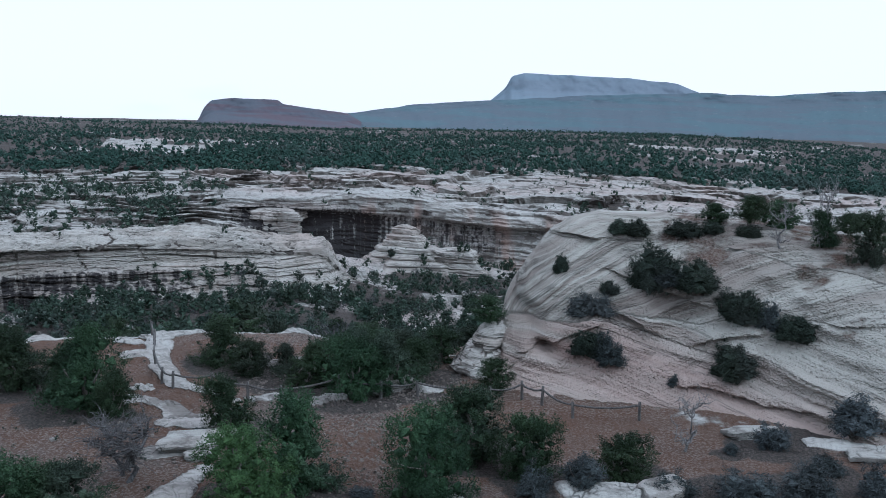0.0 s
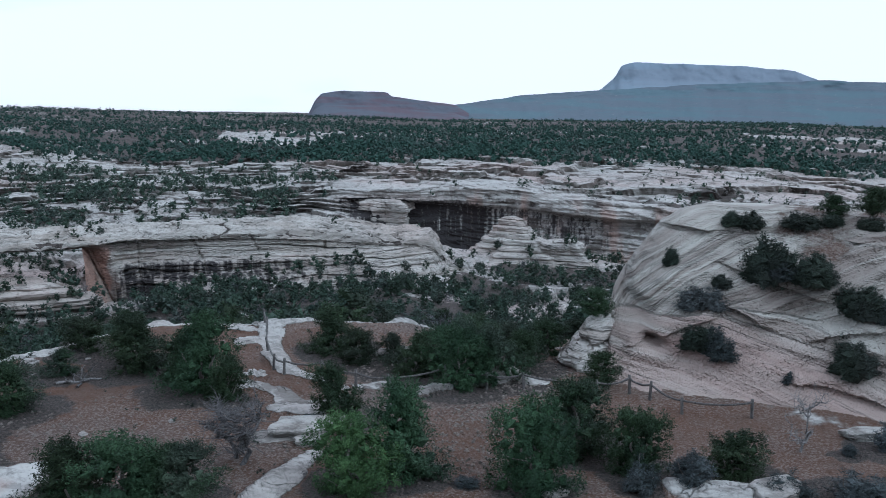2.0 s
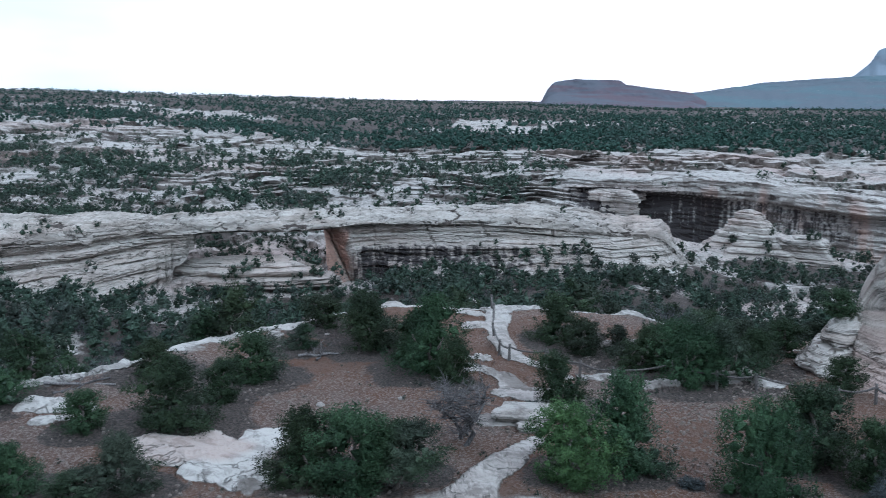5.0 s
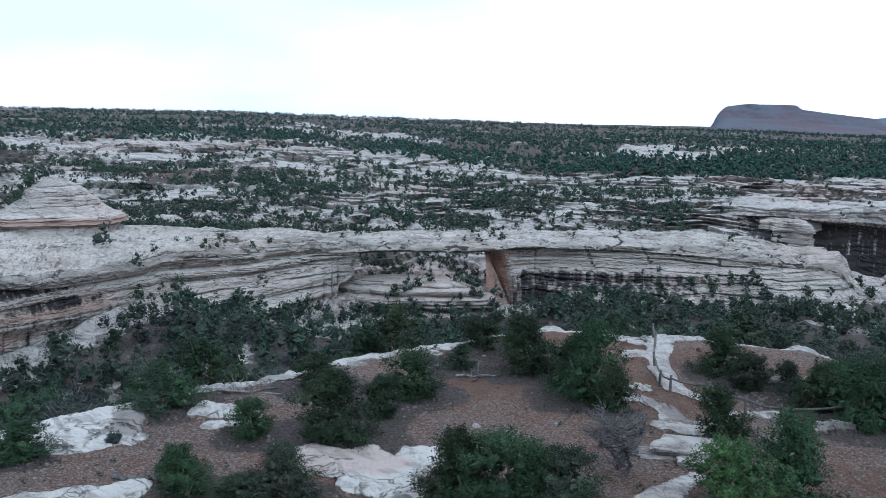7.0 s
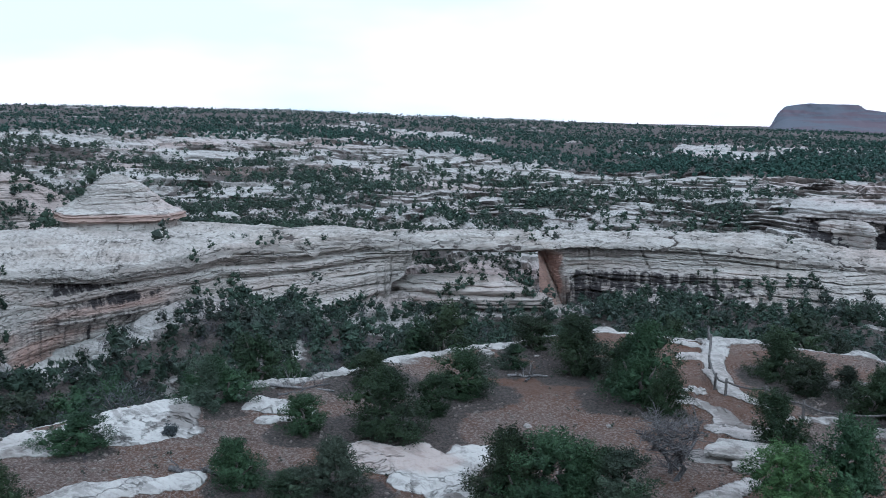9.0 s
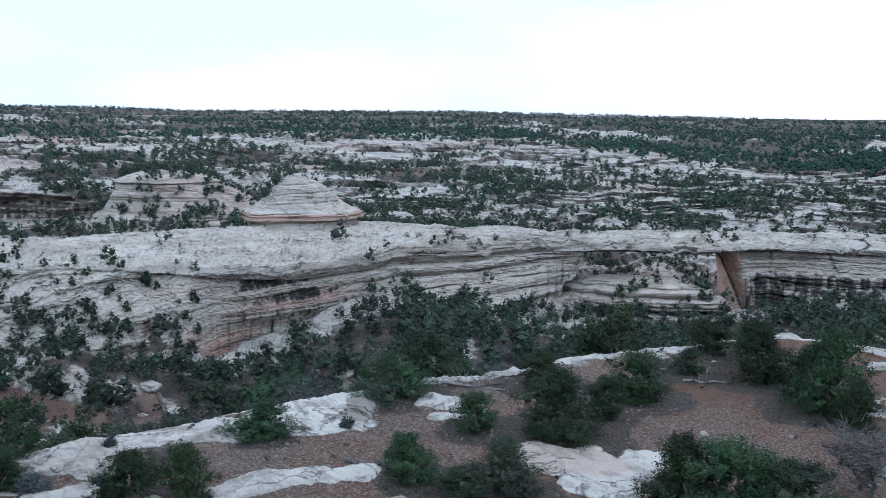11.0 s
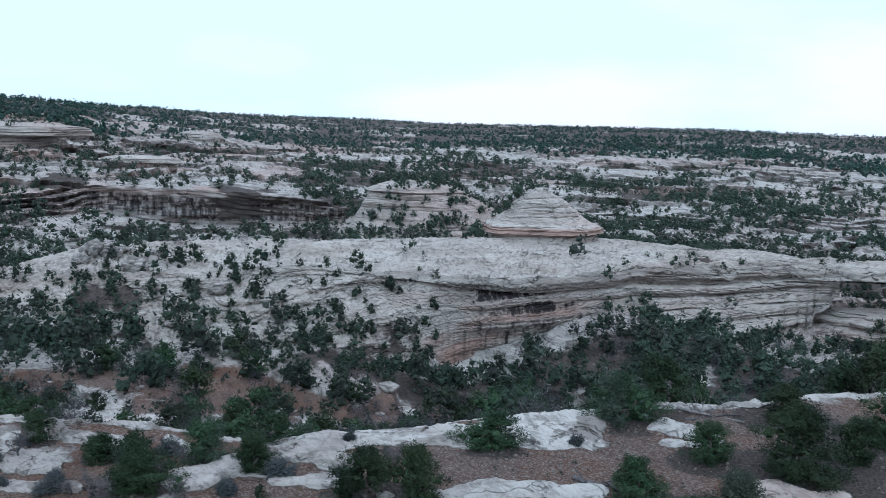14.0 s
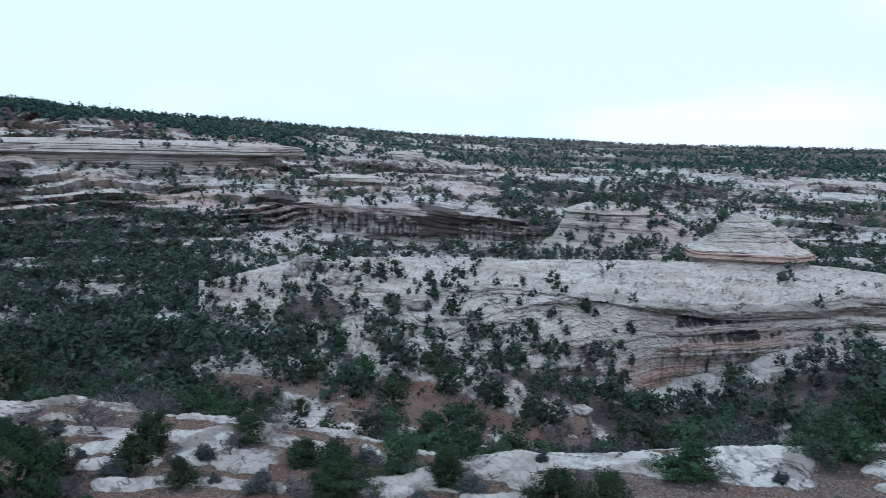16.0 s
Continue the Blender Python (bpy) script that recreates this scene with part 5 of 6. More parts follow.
set_plant(dead_trees, rng, SNAGS[:3], "bleached dead tree with bare forking branches", "dead tree", "dead trees")
set_plant(dark_snags, rng, SNAGS[3:], "dark leafless tree with tangled bare branches", "dead tree", "dead trees")


def west_bench():
    """Low growth on the slickrock bench to the west."""
    g = np.random.default_rng(51)
    spots = []
    while len(spots) < 46:
        b, r = g.uniform(60, 97), g.uniform(36, 54)
        if r < float(BENCH_R(np.array([b]))[0]) - 0.5:
            px, py = place(b, r)
            spots.append((float(px), float(py), g.uniform(0.5, 1.9)))
    set_plant(mid_trees, g, [(x, y, h, h * 1.05) for x, y, h in spots[:18]], "small juniper among bare slickrock patches", "tree", "junipers on the bench")
    set_plant(sage_bushes, g, [(x, y, 0.45 * h + 0.3, h * 0.9 + 0.3) for x, y, h in spots[18:34]], "blue-grey sagebrush on stony soil", "shrub", "sagebrush on the bench")
    set_plant(dark_snags, g, [(x, y, 0.6 * h + 0.3, h + 0.4) for x, y, h in spots[34:]], "low tangle of dead dark branches", "dead shrub", "dead shrubs on the bench")


west_bench()


def spread(count, lo, hi, b0, b1, seed, keep):
    """Spots strewn between two distances and two bearings, thinned by keep(x, y, bearing, distance, stretch)."""
    g = np.random.default_rng(seed)
    b, r = g.uniform(b0, b1, count), lo * (hi / lo) ** g.uniform(0, 1, count)
    x, y = place(b, r)
    _, where = ground_at(x, y)
    ok = (g.uniform(size=count) < keep(x, y, b, r, where)) & ~((b < -2.5) & (r < 96))
    return x[ok], y[ok], b[ok], r[ok], where[ok], g


def canyon_keep(x, y, b, r, where):
    p = np.where((where > 3.05) & (where < 5.95), 0.9 + 0.8 * fbm(x / 18, y / 18, 3, 111), 0)
    p = np.where((b > 57) & (b < 78) & (where > 5.4), 0.25, p)
    p = np.where((b < 6) & (where > 5.9) & (where < 7.6), 0.7, p)
    return np.where((b + 4 * fbm(x / 14, y / 14, 3, 112) > 83) & (where > 3.4) & (where < 8.8), np.clip(0.86 + 0.8 * fbm(x / 12, y / 12, 3, 113), 0.1, 1), np.where(b > 76, 0.45 * p, np.where((b > 57) & (where > 3.3), 0.55 * p, p)))


def canyon_trees():
    x, y, b, r, where, g = spread(520, 52, 118, -8, 99, 7, canyon_keep)
    spots = [(float(px), float(py), float(h), float(h * w)) for px, py, h, w in zip(x, y, g.uniform(2.2, 4.4, len(x)), g.uniform(0.85, 1.25, len(x)))]
    set_plant(mid_trees, g, [s for i, s in enumerate(spots) if i % 5 and not (i % 5 == 1 and b[i] > 48)], "dark juniper on the brushy canyon slope", "tree", "junipers in the canyon", 0.03)
    set_plant(grey_brush, g, [(s[0], s[1], s[2] * 0.75, s[3] * 1.2) for i, s in enumerate(spots) if not i % 5 or (i % 5 == 1 and b[i] > 48)], "leafless grey brush in the canyon bottom", "shrub", "bare brush in the canyon", 0.03)


canyon_trees()
retire(near_trees + bright_tree + mid_trees + round_bushes + sage_bushes + grey_brush + dead_trees + dark_snags)


def brush(name, label, x, y, h, blades, g, material, slim=0.4, blade=0.04, lumps=4, kernel=0.26, wide=1.0):
    """Scrub too far or too thick to count: each plant a few uneven boughs grown into one another, with sprays round them."""
    n, m = len(x), lumps or 6
    z = np.array([top_at(float(a), float(b)) for a, b in zip(x, y)])
    foot = np.stack([x, y, z], 1)[:, None, :]
    size = (h[:, None, None] * np.array([wide, wide, 1.0]))
    a = g.uniform(0, 6.2832, (n, 1)) + np.arange(m) * 2.4 + g.normal(size=(n, m)) * 0.4
    u = (np.arange(m) + g.uniform(0, 1, (n, m))) / m
    prof = g.uniform(0.12, 0.32, (n, m)) * np.sqrt(1.02 - u)
    heap = foot + np.stack([prof * np.cos(a), prof * np.sin(a), 0.14 + 0.60 * u], -1) * size
    rad = h[:, None] * kernel * g.uniform(0.7, 1.2, (n, m)) * (1.15 - 0.4 * u)
    pick = g.integers(0, m, (n, blades))
    d = g.normal(size=(n, blades, 3)) * 0.62
    reach = np.take_along_axis(rad, pick, 1)[:, :, None] if lumps else h[:, None, None] * 0.3
    pts = np.take_along_axis(heap, pick[:, :, None], 1) + d * reach * (1, 1, 0.9)
    out = d * 0.6 + (0, 0, 0.4)
    pieces = [sprays(pts.reshape(-1, 3), np.repeat(h * blade, blades), g, slim, out.reshape(-1, 3), 0.35)]
    if lumps:
        pieces.append(kernels(heap.reshape(-1, 3), rad.ravel() * 0.62, g))
    tagged(new(name, leafy(name, material, *pieces)), label, "scrub", kind="stuff")


def far_brush():
    x, y, b, r, where, g = spread(4100, 100, 262, -9, 99, 16, canyon_keep)
    pick = g.uniform(size=len(x)) < np.where((b > 36) & (b < 62), 0.5, 0.74)
    brush("canyon_scrub", "thick dark green juniper scrub filling the canyon", x[pick], y[pick], g.uniform(1.8, 4.3, int(pick.sum())), 150, g, M_BRUSH, 0.45, 0.060, 6, 0.25, 1.05)
    pick = ~pick
    more = [spread(3300, 74, 240, -9, 46, 26, canyon_keep), spread(800, 100, 262, 74, 99, 27, canyon_keep)]
    mx, my = np.concatenate([m[0] for m in more]), np.concatenate([m[1] for m in more])
    brush("canyon_wood", "dense dark pinyon and juniper on the canyon sides", mx, my, g.uniform(1.8, 4.2, len(mx)), 80, g, M_BRUSH, 0.45, 0.076, 5, 0.25, 1.05)
    brush("canyon_thicket", "leafless grey thicket in the canyon bottom", x[pick], y[pick], g.uniform(1.5, 3.2, int(pick.sum())), 170, g, M_TWIG, 0.10, 0.10, 0)

    def slopes(x, y, b, r, where):
        d = fbm(x / 45, y / 45, 4, 121)
        p = np.clip(np.where(b > 44, 0.66, 0.32) + 1.5 * d, 0.04, 0.97)
        p = np.where((b > 14) & (b < 46) & (where > 7.6) & (where < 9.62), np.clip(0.9 + 1.6 * d, 0.1, 1), p)
        p = np.clip(p + 1.5 * bands(b, where), 0.02, 1)
        p = np.where((b > 30) & (b < 60) & (where > 9.7) & (where < 9.95), 0.12, p)
        p = np.where((b > 43) & (b < 62) & (where > 7.2) & (where < 8.6), np.clip(1.0 + 0.9 * d, 0.2, 1), p)
        p = np.where((b > -12) & (b < 16) & (where > 7.2) & (where < 9.9), 0.13 + 0.3 * (d > 0.2), p)
        p = np.where((b > 82) & (where < 9.2), 0.85, p)
        p = np.where((b < -5) & (where > 7.2) & (where < 9.9), np.clip(0.5 + 1.4 * d, 0.08, 1), p)
        p = np.where((where > 8.0) & (where < 8.95) & ((b < 12) | ((b > 60) & (b < 79))), 0.0, p)
        p = np.where((where > 5.85) & (where < 7.0) & (b > 5) & (b < 50), 0.03, p)
        p = np.where((where > 5.85) & (where < 7.0) & (b >= 50) & (b < 80), 0.02, p)
        p = np.where((where > 6.7) & (where < 8.0) & (b > 50) & (b < 80), 0.5, p)
        p = np.where((r > FIN_R(b) - 6) & (r < FIN_R(b) + 0.72 * fin_depth(b)) & (b > 4.6) & (b < 84), 0.01, p)
        return np.where(where > 9.9, 0, np.where(where < 5.2, 0, p))
    x, y, b, r, where, g = spread(19000, 120, 640, -30, 98, 17, slopes)
    brush("slope_brush", "dark green pinyon and juniper scrub dotting pale slopes", x, y, (0.6 + 3.7 * g.uniform(size=len(x)) ** 2.0) * np.where(b > 76, 1.15, np.where(b < 14, 0.8, 1.0)), 44, g, M_BRUSH, 0.5, 0.10, 3, 0.28, 1.3)

    def woods(x, y, b, r, where):
        p = np.where(where > 9.85, np.clip(0.8 + 1.2 * fbm(x / 90, y / 90, 4, 131), 0, 1), 0)
        open_land = step(54, 60, b) * (1 - step(76, 79, b)) * (1 - step(10.45, 10.7, where))
        return p * (1 - 0.3 * open_land) * (1 - 0.92 * glades(b, where))
    x, y, b, r, where, g = spread(29000, 390, 1750, -32, 99, 18, woods)
    brush("far_woods", "dense dark pinyon and juniper woods on the plateau", x, y, g.uniform(2.4, 4.8, len(x)) * np.where(b < 22, 1.2, 1.0), 7, g, M_WOODS, 0.5, 0.19, 2, 0.44, 1.45)

    def wash(x, y, b, r, where):
        return np.where((where > 3.1) & (where < 5.5), np.clip(0.6 + 1.2 * fbm(x / 10, y / 10, 3, 147), 0.05, 1), 0)
    x, y, b, r, where, g = spread(1900, 50, 125, 48, 92, 24, wash)
    pick = g.uniform(size=len(x)) < 0.55
    brush("wash_thicket", "bare grey oak brush in the wash below the rim", x[pick], y[pick], g.uniform(0.7, 2.0, int(pick.sum())), 150, g, M_TWIG, 0.10, 0.10, 0)
    pick = ~pick
    brush("wash_scrub", "low olive and grey-green shrubs in the wash", x[pick], y[pick], g.uniform(0.6, 1.8, int(pick.sum())), 110, g, M_OLIVE, 0.40, 0.055, 5, 0.25, 1.15)

    def ledge(x, y, b, r, where):
        return np.where((where > 5.9) & (where < 6.9), np.clip(0.25 + 1.5 * fbm(x / 20, y / 20, 3, 141), 0, 1) * np.where(b > 58, 0.5, np.where(b < 26, 0.3, 0.1)), 0)
    x, y, b, r, where, g = spread(2200, 125, 260, 6, 84, 19, ledge)
    brush("ledge_brush", "low dark shrubs in cracks of the pale fin", x, y, g.uniform(0.5, 1.3, len(x)), 60, g, M_BRUSH, 0.5, 0.075, 3, 0.28, 1.4)

    def face(x, y, b, r, where):
        slope = (r > FIN_R(b) - 24) & (r < FIN_R(b) + 2) & (b > 57)
        apron = (r > FIN_R(b) - 22) & (r < FIN_R(b) - 3) & (b > 3) & (b < 24)
        return np.where(slope, np.clip(0.7 + fbm(x / 12, y / 12, 3, 142), 0, 1), np.where(apron, np.clip(0.75 + 1.2 * fbm(x / 12, y / 12, 3, 146), 0, 1), 0))
    x, y, b, r, where, g = spread(4200, 100, 240, 3, 86, 20, face)
    brush("talus_scrub", "dark shrubs and small junipers on a ledgy pale slope", x, y, g.uniform(0.9, 2.8, len(x)), 200, g, M_BRUSH, 0.42, 0.05, 6, 0.25)

    def gap(x, y, b, r, where):
        return np.where((r > FIN_R(b) + 4) & (where < 8.0) & ((b < 36) | (r > FIN_R(b) + fin_depth(b) + 3)), np.clip(np.where((b > 28) & (b < 34) & (r > 218), 1.1, 0.3) + 1.2 * fbm(x / 15, y / 15, 3, 143), 0, 1), 0)
    x, y, b, r, where, g = spread(3600, 170, 285, 26, 47, 21, gap)
    brush("gap_scrub", "dark scrub on the slope behind the bridge opening", x, y, g.uniform(0.8, 2.6, len(x)), 80, g, M_BRUSH, 0.45, 0.07, 5, 0.27, 1.2)

    def valley(x, y, b, r, where):
        behind = (r > FIN_R(b) + fin_depth(b) + 3) & (r < 300) & (b > 41)
        before = (r > FIN_R(b) - 13) & (r < FIN_R(b) + 2) & (b < 48)
        return np.where(behind, np.clip(0.75 + 0.9 * fbm(x / 20, y / 20, 3, 144), 0, 1), np.where(before, 0.22, 0))
    x, y, b, r, where, g = spread(3600, 140, 310, 40, 66, 22, valley)
    brush("valley_scrub", "dark scrub in the hollow behind the fin", x, y, g.uniform(1.2, 3.4, len(x)), 60, g, M_BRUSH, 0.45, 0.075, 4, 0.28, 1.25)

    def apron(x, y, b, r, where):
        return np.where((r > 182) & (r < 238), np.clip(0.8 + 0.8 * fbm(x / 10, y / 10, 3, 148), 0, 1), 0)
    x, y, b, r, where, g = spread(620, 180, 238, 53, 64, 28, apron)
    brush("apron_scrub", "dark junipers round the foot of a pale knob", x, y, g.uniform(1.2, 3.0, len(x)), 60, g, M_BRUSH, 0.45, 0.075, 4, 0.27, 1.15)

    def belt(x, y, b, r, where):
        d = fbm(x / 30, y / 30, 4, 145)
        right = (b < 46) & (where > np.where(b < 27, 8.35, 8.1)) & (where < 9.55)
        left = (b >= 46) & (where > 8.2) & (where < 9.8)
        return np.where(right, np.clip(0.42 + 2.0 * d, 0.02, 1), np.where(left, np.clip(0.2 + 2.0 * d, 0.01, 1), 0))
    x, y, b, r, where, g = spread(5600, 285, 560, 13, 66, 23, belt)
    brush("pinyon_belt", "belt of dark pinyon and juniper on ledgy slopes", x, y, g.uniform(2.0, 4.6, len(x)), 40, g, M_BRUSH, 0.5, 0.11, 4, 0.28, 1.2)


far_brush()


def bench_tufts():
    """Dry grass, twigs and seedlings strewn over the soil."""
    def soil(x, y, b, r, where):
        return np.where((where > 2.05) & (where < 2.97), np.clip(0.45 + 1.6 * fbm(x / 5, y / 5, 3, 181), 0, 1), 0) * (1 - bare_rock(x, y))
    x, y, b, r, where, g = spread(2600, 33, 66, -24, 97, 46, soil)
    pick = g.uniform(size=len(x)) < 0.62
    brush("dry_tufts", "small dry grass tufts and twigs on red soil", x[pick], y[pick], g.uniform(0.12, 0.34, int(pick.sum())), 26, g, M_TWIG, 0.10, 0.22, 0)
    pick = ~pick
    brush("low_seedlings", "low dark seedlings and cushion plants on gravelly soil", x[pick], y[pick], g.uniform(0.15, 0.42, int(pick.sum())), 34, g, M_OLIVE, 0.35, 0.10, 3, 0.28, 1.3)


bench_tufts()


# ---- trail fence: split posts and rails
def build_fence():
    fence = new("rail_fence")
    fence.empty_display_size = 0.3
    g = np.random.default_rng(31)
    tops = []
    for i, (x, y) in enumerate(FENCE_POSTS):
        z = top_at(x, y)
        tilt = g.normal(size=2) * 0.05
        h = 0.95 * g.uniform(0.9, 1.1)
        part("post", stems("post", [tube([(x, y, z - 0.3), (x + tilt[0] * 0.5, y + tilt[1] * 0.5, z + h * 0.5), (x + tilt[0], y + tilt[1], z + h), (x + tilt[0], y + tilt[1], z + h + 0.01)], [0.085, 0.08, 0.075, 0.004], 8)], M_RAIL), fence)
        tops.append(np.array([x + tilt[0] * 0.8, y + tilt[1] * 0.8, z + h * 0.82]))
    for a, b in zip(tops, tops[1:]):
        if np.linalg.norm(a - b) > 5.2:
            b = a + (b - a) * 0.6
        t = np.linspace(0, 1, 9)[:, None]
        run = a * (1 - t) + b * t - np.array((0, 0, 0.16)) * 4 * t * (1 - t) + g.normal(size=(9, 3)) * 0.012
        part("rail", stems("rail", [tube(run, np.full(9, 0.055), 6)], M_RAIL), fence)
    tagged(fence, "weathered split-rail fence along the slickrock trail", "fence")


build_fence()


# ---- loose rocks
def boulder_mesh(name, g, flat):
    bm = bmesh.new()
    bmesh.ops.create_icosphere(bm, subdivisions=3, radius=0.5)
    seed = int(g.integers(1000))
    for v in bm.verts:
        p = v.co.copy()
        n = noise.fractal(p * 2.2 + Vector((seed, 0, 0)), 0.9, 2.0, 4)
        v.co = p * (1 + 0.35 * n)
        v.co.z = round(v.co.z * flat * 7) / 7 * 0.6 + v.co.z * flat * 0.4
    me = bpy.data.meshes.new(name)
    bm.to_mesh(me)
    bm.free()
    me.materials.append(M_BOULDER)
    return me


def loose_rocks():
    g = np.random.default_rng(41)
    kinds = [boulder_mesh("boulder", g, f) for f in (0.9, 0.6, 0.45, 0.7)]
    def bench(x, y, b, r, where):
        return np.where((where > 2.05) & (where < 2.98), np.clip(0.25 + 1.2 * fbm(x / 8, y / 8, 3, 151), 0, 1), 0)
    x, y, b, r, where, g = spread(260, 33, 66, -22, 97, 42, bench)
    for px, py in zip(x, y):
        ob = new("boulder", kinds[g.integers(len(kinds))])
        s = 0.25 + 0.9 * g.uniform() ** 3
        ob.matrix_basis = Matrix.LocRotScale((px, py, top_at(px, py) + 0.05 * s), Euler((0, 0, g.uniform(0, 6.28))), (s * 1.3, s, s * 0.8))
        tagged(ob, "pale weathered sandstone rock on gravelly soil", "rock", "loose rocks on the bench")

    def slopes(x, y, b, r, where):
        return np.where((where > 5.0) & (where < 6.05) & (b > 50), 0.8, np.where((where > 5.4) & (where < 6.05) & (b < 26), 0.4, 0))
    x, y, b, r, where, g = spread(420, 85, 215, 6, 90, 43, slopes)
    for px, py in zip(x, y):
        ob = new("boulder", kinds[g.integers(len(kinds))])
        s = 0.6 + 2.4 * g.uniform() ** 3
        ob.matrix_basis = Matrix.LocRotScale((px, py, top_at(px, py) + 0.05 * s), Euler((0, 0, g.uniform(0, 6.28))), (s * 1.4, s, s * 0.8))
        tagged(ob, "grey sandstone block fallen on the canyon slope", "rock", "fallen blocks on the slope")

    for b0, r0, size, turn in ((75.7, 141.0, 3.4, 0.4), (77.0, 146.0, 2.8, 1.2), (77.9, 147.0, 3.2, 2.0), (76.3, 147.5, 2.2, 0.2), (78.6, 145.5, 2.5, 2.8), (74.6, 146.0, 1.9, 1.7)):
        px, py = place(b0, r0)
        ob = new("boulder", kinds[int(turn * 10) % len(kinds)])
        ob.matrix_basis = Matrix.LocRotScale((px, py, top_at(px, py) + 0.22 * size), Euler((0, 0, turn)), (size * 1.2, size, size * 0.85))
        tagged(ob, "large pale boulder on the end of the fin", "rock", "boulders on the fin")

    def gravel(x, y, b, r, where):
        return np.where((where > 2.02) & (where < 2.97), np.clip(0.5 + 1.3 * fbm(x / 6, y / 6, 3, 161), 0, 1), 0) * (1 - bare_rock(x, y))
    x, y, b, r, where, g = spread(9000, 34, 66, -24, 97, 44, gravel)
    ex, ey, eb, er, _, _ = spread(11000, 34, 60, -22, 12, 45, gravel)
    wide = g.uniform(size=len(ex)) < np.clip((14 - eb) / 10, 0, 1)
    x, y = np.concatenate([x, ex[wide]]), np.concatenate([y, ey[wide]])
    z = np.array([top_at(float(p), float(q)) for p, q in zip(x, y)])
    n = len(x)
    s = 0.04 + 0.085 * g.uniform(size=n) ** 2
    spin = g.uniform(0, 6.28, n)
    base = np.array([(-1, -0.7, -0.4), (1, -0.6, -0.4), (0.8, 0.8, -0.4), (-0.9, 0.7, -0.4), (-0.55, -0.4, 0.5), (0.6, -0.35, 0.55), (0.45, 0.45, 0.5), (-0.5, 0.4, 0.45)])
    co = base[None] * s[:, None, None] * g.uniform(0.7, 1.3, (n, 8, 3))
    cx, cy = co[:, :, 0] * np.cos(spin)[:, None] - co[:, :, 1] * np.sin(spin)[:, None], co[:, :, 0] * np.sin(spin)[:, None] + co[:, :, 1] * np.cos(spin)[:, None]
    co = np.stack([cx + x[:, None], cy + y[:, None], co[:, :, 2] + z[:, None] + 0.02], -1).reshape(-1, 3)
    f = np.array([(4, 5, 6, 7), (0, 1, 5, 4), (1, 2, 6, 5), (2, 3, 7, 6), (3, 0, 4, 7)])
    faces = (f[None] + (np.arange(n) * 8)[:, None, None]).reshape(-1, 4)
    tagged(new("gravel", raw_mesh("gravel", co, faces, M_GRAVEL)), "scattered small pale stones on red soil", "gravel", kind="stuff")


loose_rocks()


# ---- flat slabs by the trail, and a fallen log
def slab_mesh(name, g):
    """A slab of three uneven beds with broken edges."""
    bm = bmesh.new()
    seed = g.uniform(0, 50)
    for k, (zb, zt, grow) in enumerate(((0.0, 0.55, 0.9), (0.55, 1.0, 1.0))):
        n = 15
        out = [0.5 * grow * (1 + 0.5 * noise.noise(Vector((math.cos(a) * 1.9 + seed, math.sin(a) * 1.9, k * 0.5))) + g.uniform(-0.07, 0.07)) for a in np.linspace(0, 2 * np.pi, n, endpoint=False)]
        rings = []
        for z, s in ((zb, 0.96), (zb + 0.04, 1.0), (zt - 0.08, 1.0), (zt, 0.94)):
            rings.append([bm.verts.new((out[i] * s * math.cos(6.2832 * i / n), out[i] * s * math.sin(6.2832 * i / n), z - 0.3)) for i in range(n)])
        for a, b in zip(rings, rings[1:]):
            for i in range(n):
                bm.faces.new((a[i], a[(i + 1) % n], b[(i + 1) % n], b[i]))
        bm.faces.new(rings[-1])
        bm.faces.new(list(reversed(rings[0])))
    me = bpy.data.meshes.new(name)
    bm.to_mesh(me)
    bm.free()
    me.materials.append(M_BOULDER)
    return me


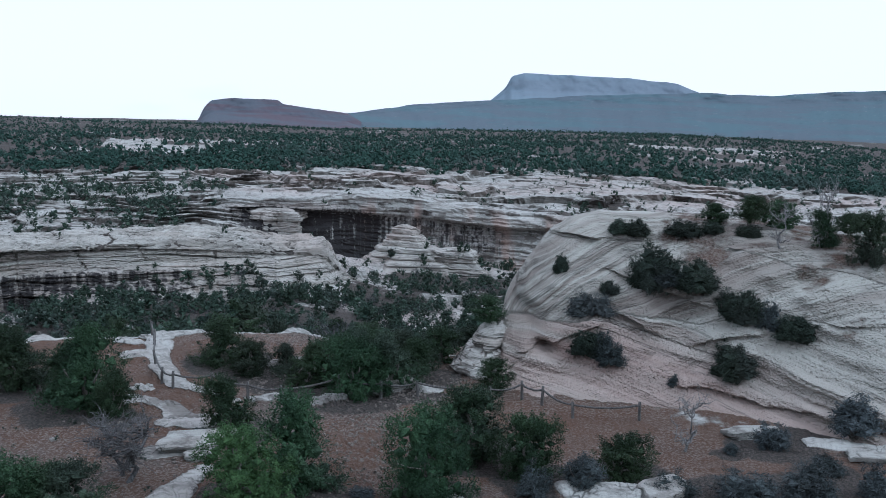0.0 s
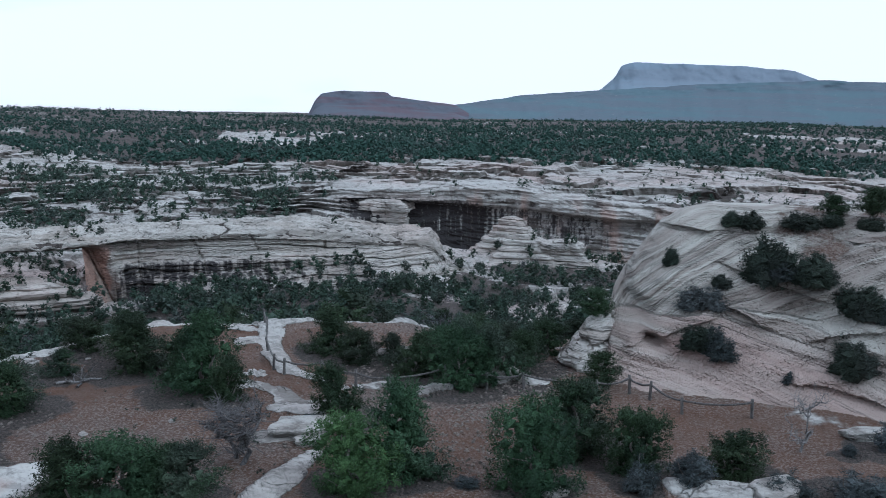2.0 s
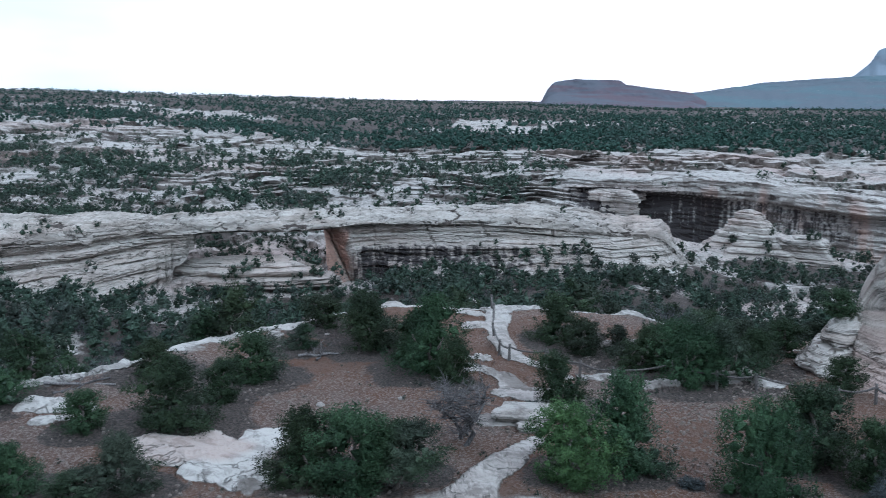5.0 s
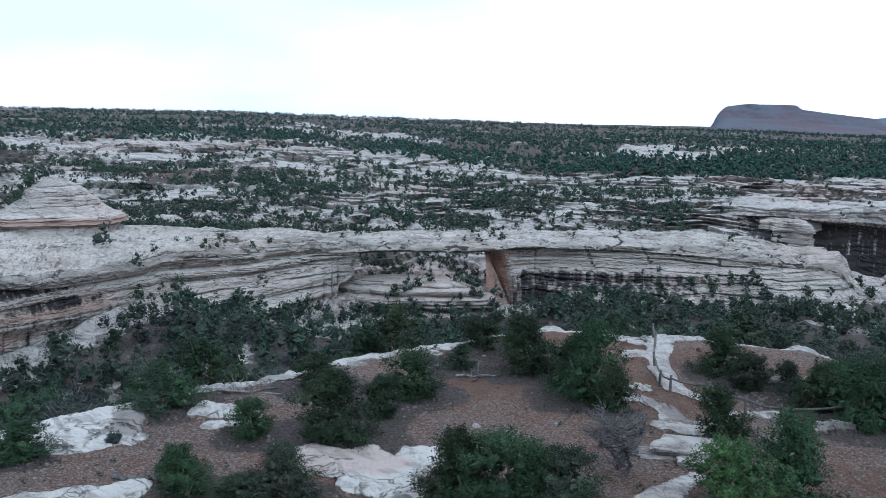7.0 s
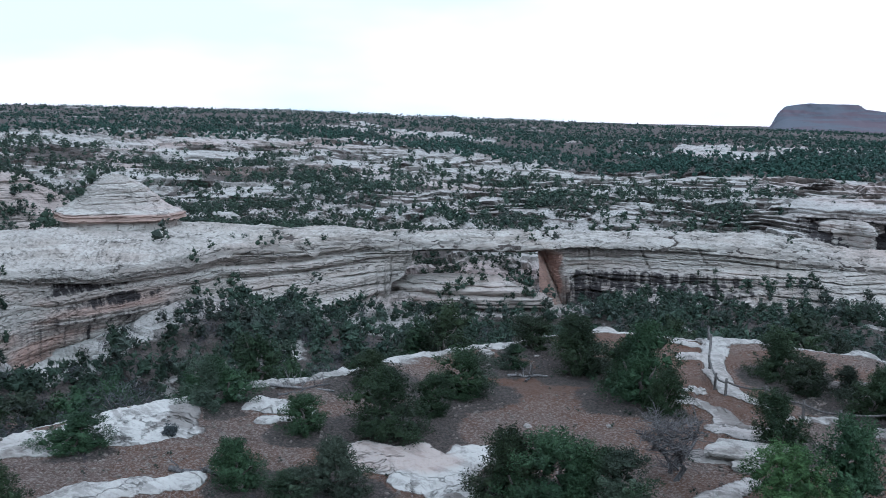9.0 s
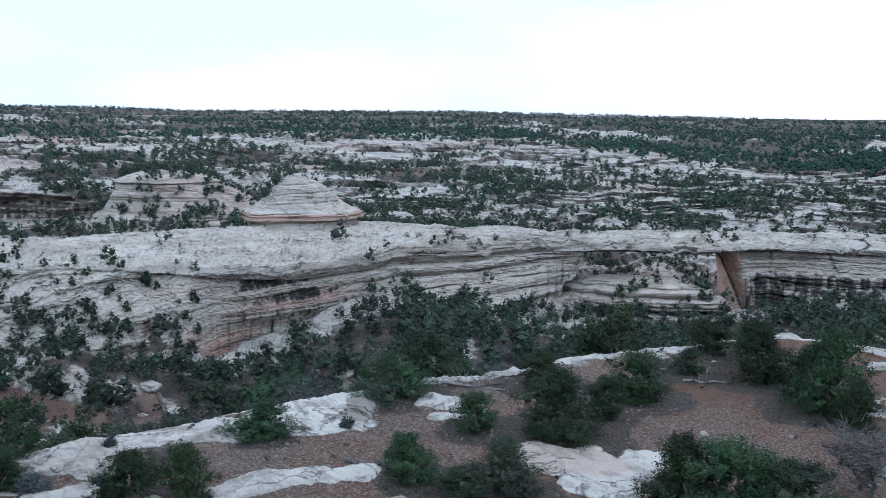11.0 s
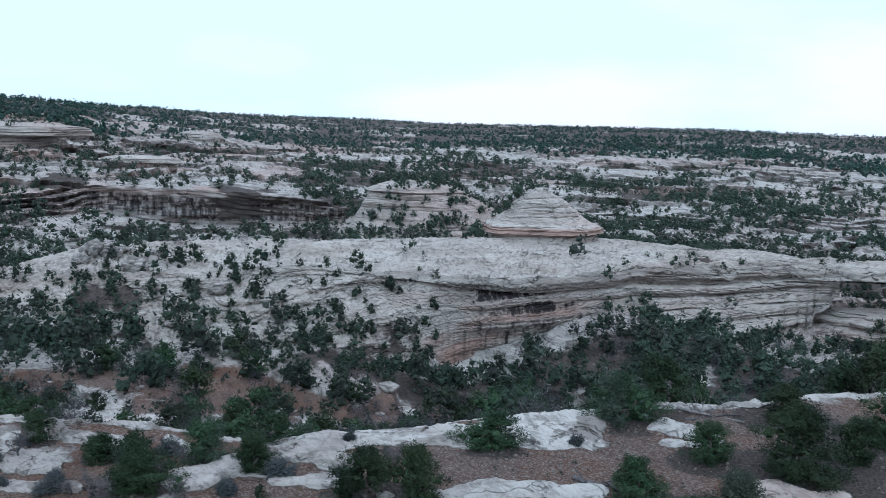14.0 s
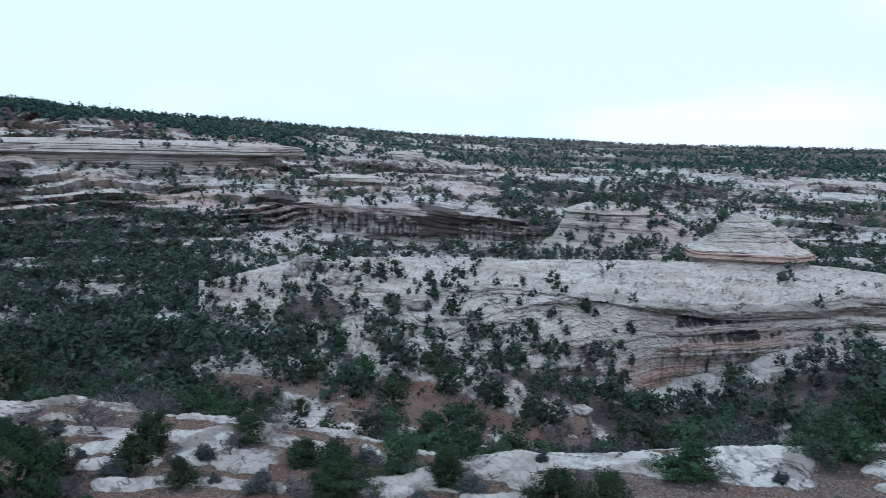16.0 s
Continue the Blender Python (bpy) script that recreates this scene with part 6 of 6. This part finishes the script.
def trail_slabs():
    g = np.random.default_rng(61)
    for x, y, long, wide, thick, turn in ((-11.0, 41.9, 3.4, 2.2, 0.34, 0.3), (-10.4, 41.0, 1.9, 1.2, 0.3, 0.9), 
                                          (-2.4, 52.2, 2.2, 1.2, 0.5, 0.2), (15.6, 46.4, 2.6, 1.0, 0.5, 0.1), (9.2, 37.2, 2.4, 1.6, 0.7, 0.8), (20.4, 43.0, 3.4, 1.4, 0.5, 0.2)):
        ob = new("rock_slab", slab_mesh("rock_slab", g))
        ob.matrix_basis = Matrix.LocRotScale((x, y, top_at(x, y) + 0.12 * thick), Euler((0.05, -0.04, turn)), (long, wide, thick))
        tagged(ob, "flat layered sandstone slab lying on the bench", "rock slab", "slabs on the bench")


def fallen_log(x0, y0, x1, y1, thick, branches, wood, label, g):
    """A fallen stem that rests on the ground at both ends, with broken branches."""
    a, b = np.array((x0, y0, top_at(x0, y0) + thick * 0.7)), np.array((x1, y1, top_at(x1, y1) + thick * 0.8))
    log = new("fallen_log")
    log.empty_display_size = 0.2
    part("stem", stems("stem", [limb(a, b, thick, thick * 0.55, g, 0.05, 9)], wood), log)
    for k in range(branches):
        f = g.uniform(0.15, 0.95)
        p = a * (1 - f) + b * f
        q = p + g.normal(size=3) * (0.5, 0.5, 0.1) + (0, 0, g.uniform(0.25, 0.75))
        part("branch", stems("branch", [limb(p, q, thick * 0.3, thick * 0.08, g, 0.15, 5)] + [limb(p * 0.4 + q * 0.6, q + g.normal(size=3) * 0.28, thick * 0.14, thick * 0.05, g, 0.2, 4) for _ in range(2)], wood), log)
    tagged(log, label, "log", "fallen logs")


def fallen_wood():
    g = np.random.default_rng(62)
    fallen_log(-30.5, 26.3, -28.4, 27.1, 0.15, 5, M_GREYWOOD, "dark fallen log with broken branch stubs", g)
    fallen_log(-34.8, 36.9, -32.0, 38.9, 0.10, 7, M_DEAD, "bleached fallen branch lying on the rim rock", g)
    fallen_log(-33.6, 36.2, -32.9, 39.6, 0.09, 6, M_GREYWOOD, "grey dead branch lying on the rim rock", g)
    fallen_log(-26.2, 47.6, -24.4, 49.2, 0.10, 5, M_DEAD, "weathered dead wood beside the red soil flat", g)
    fallen_log(-24.9, 47.4, -25.3, 49.0, 0.08, 4, M_GREYWOOD, "weathered dead wood beside the red soil flat", g)
    fallen_log(-45.2, 1.4, -43.4, 2.0, 0.08, 7, M_DEAD, "bleached dead branch on bare slickrock", g)


fallen_wood()


trail_slabs()
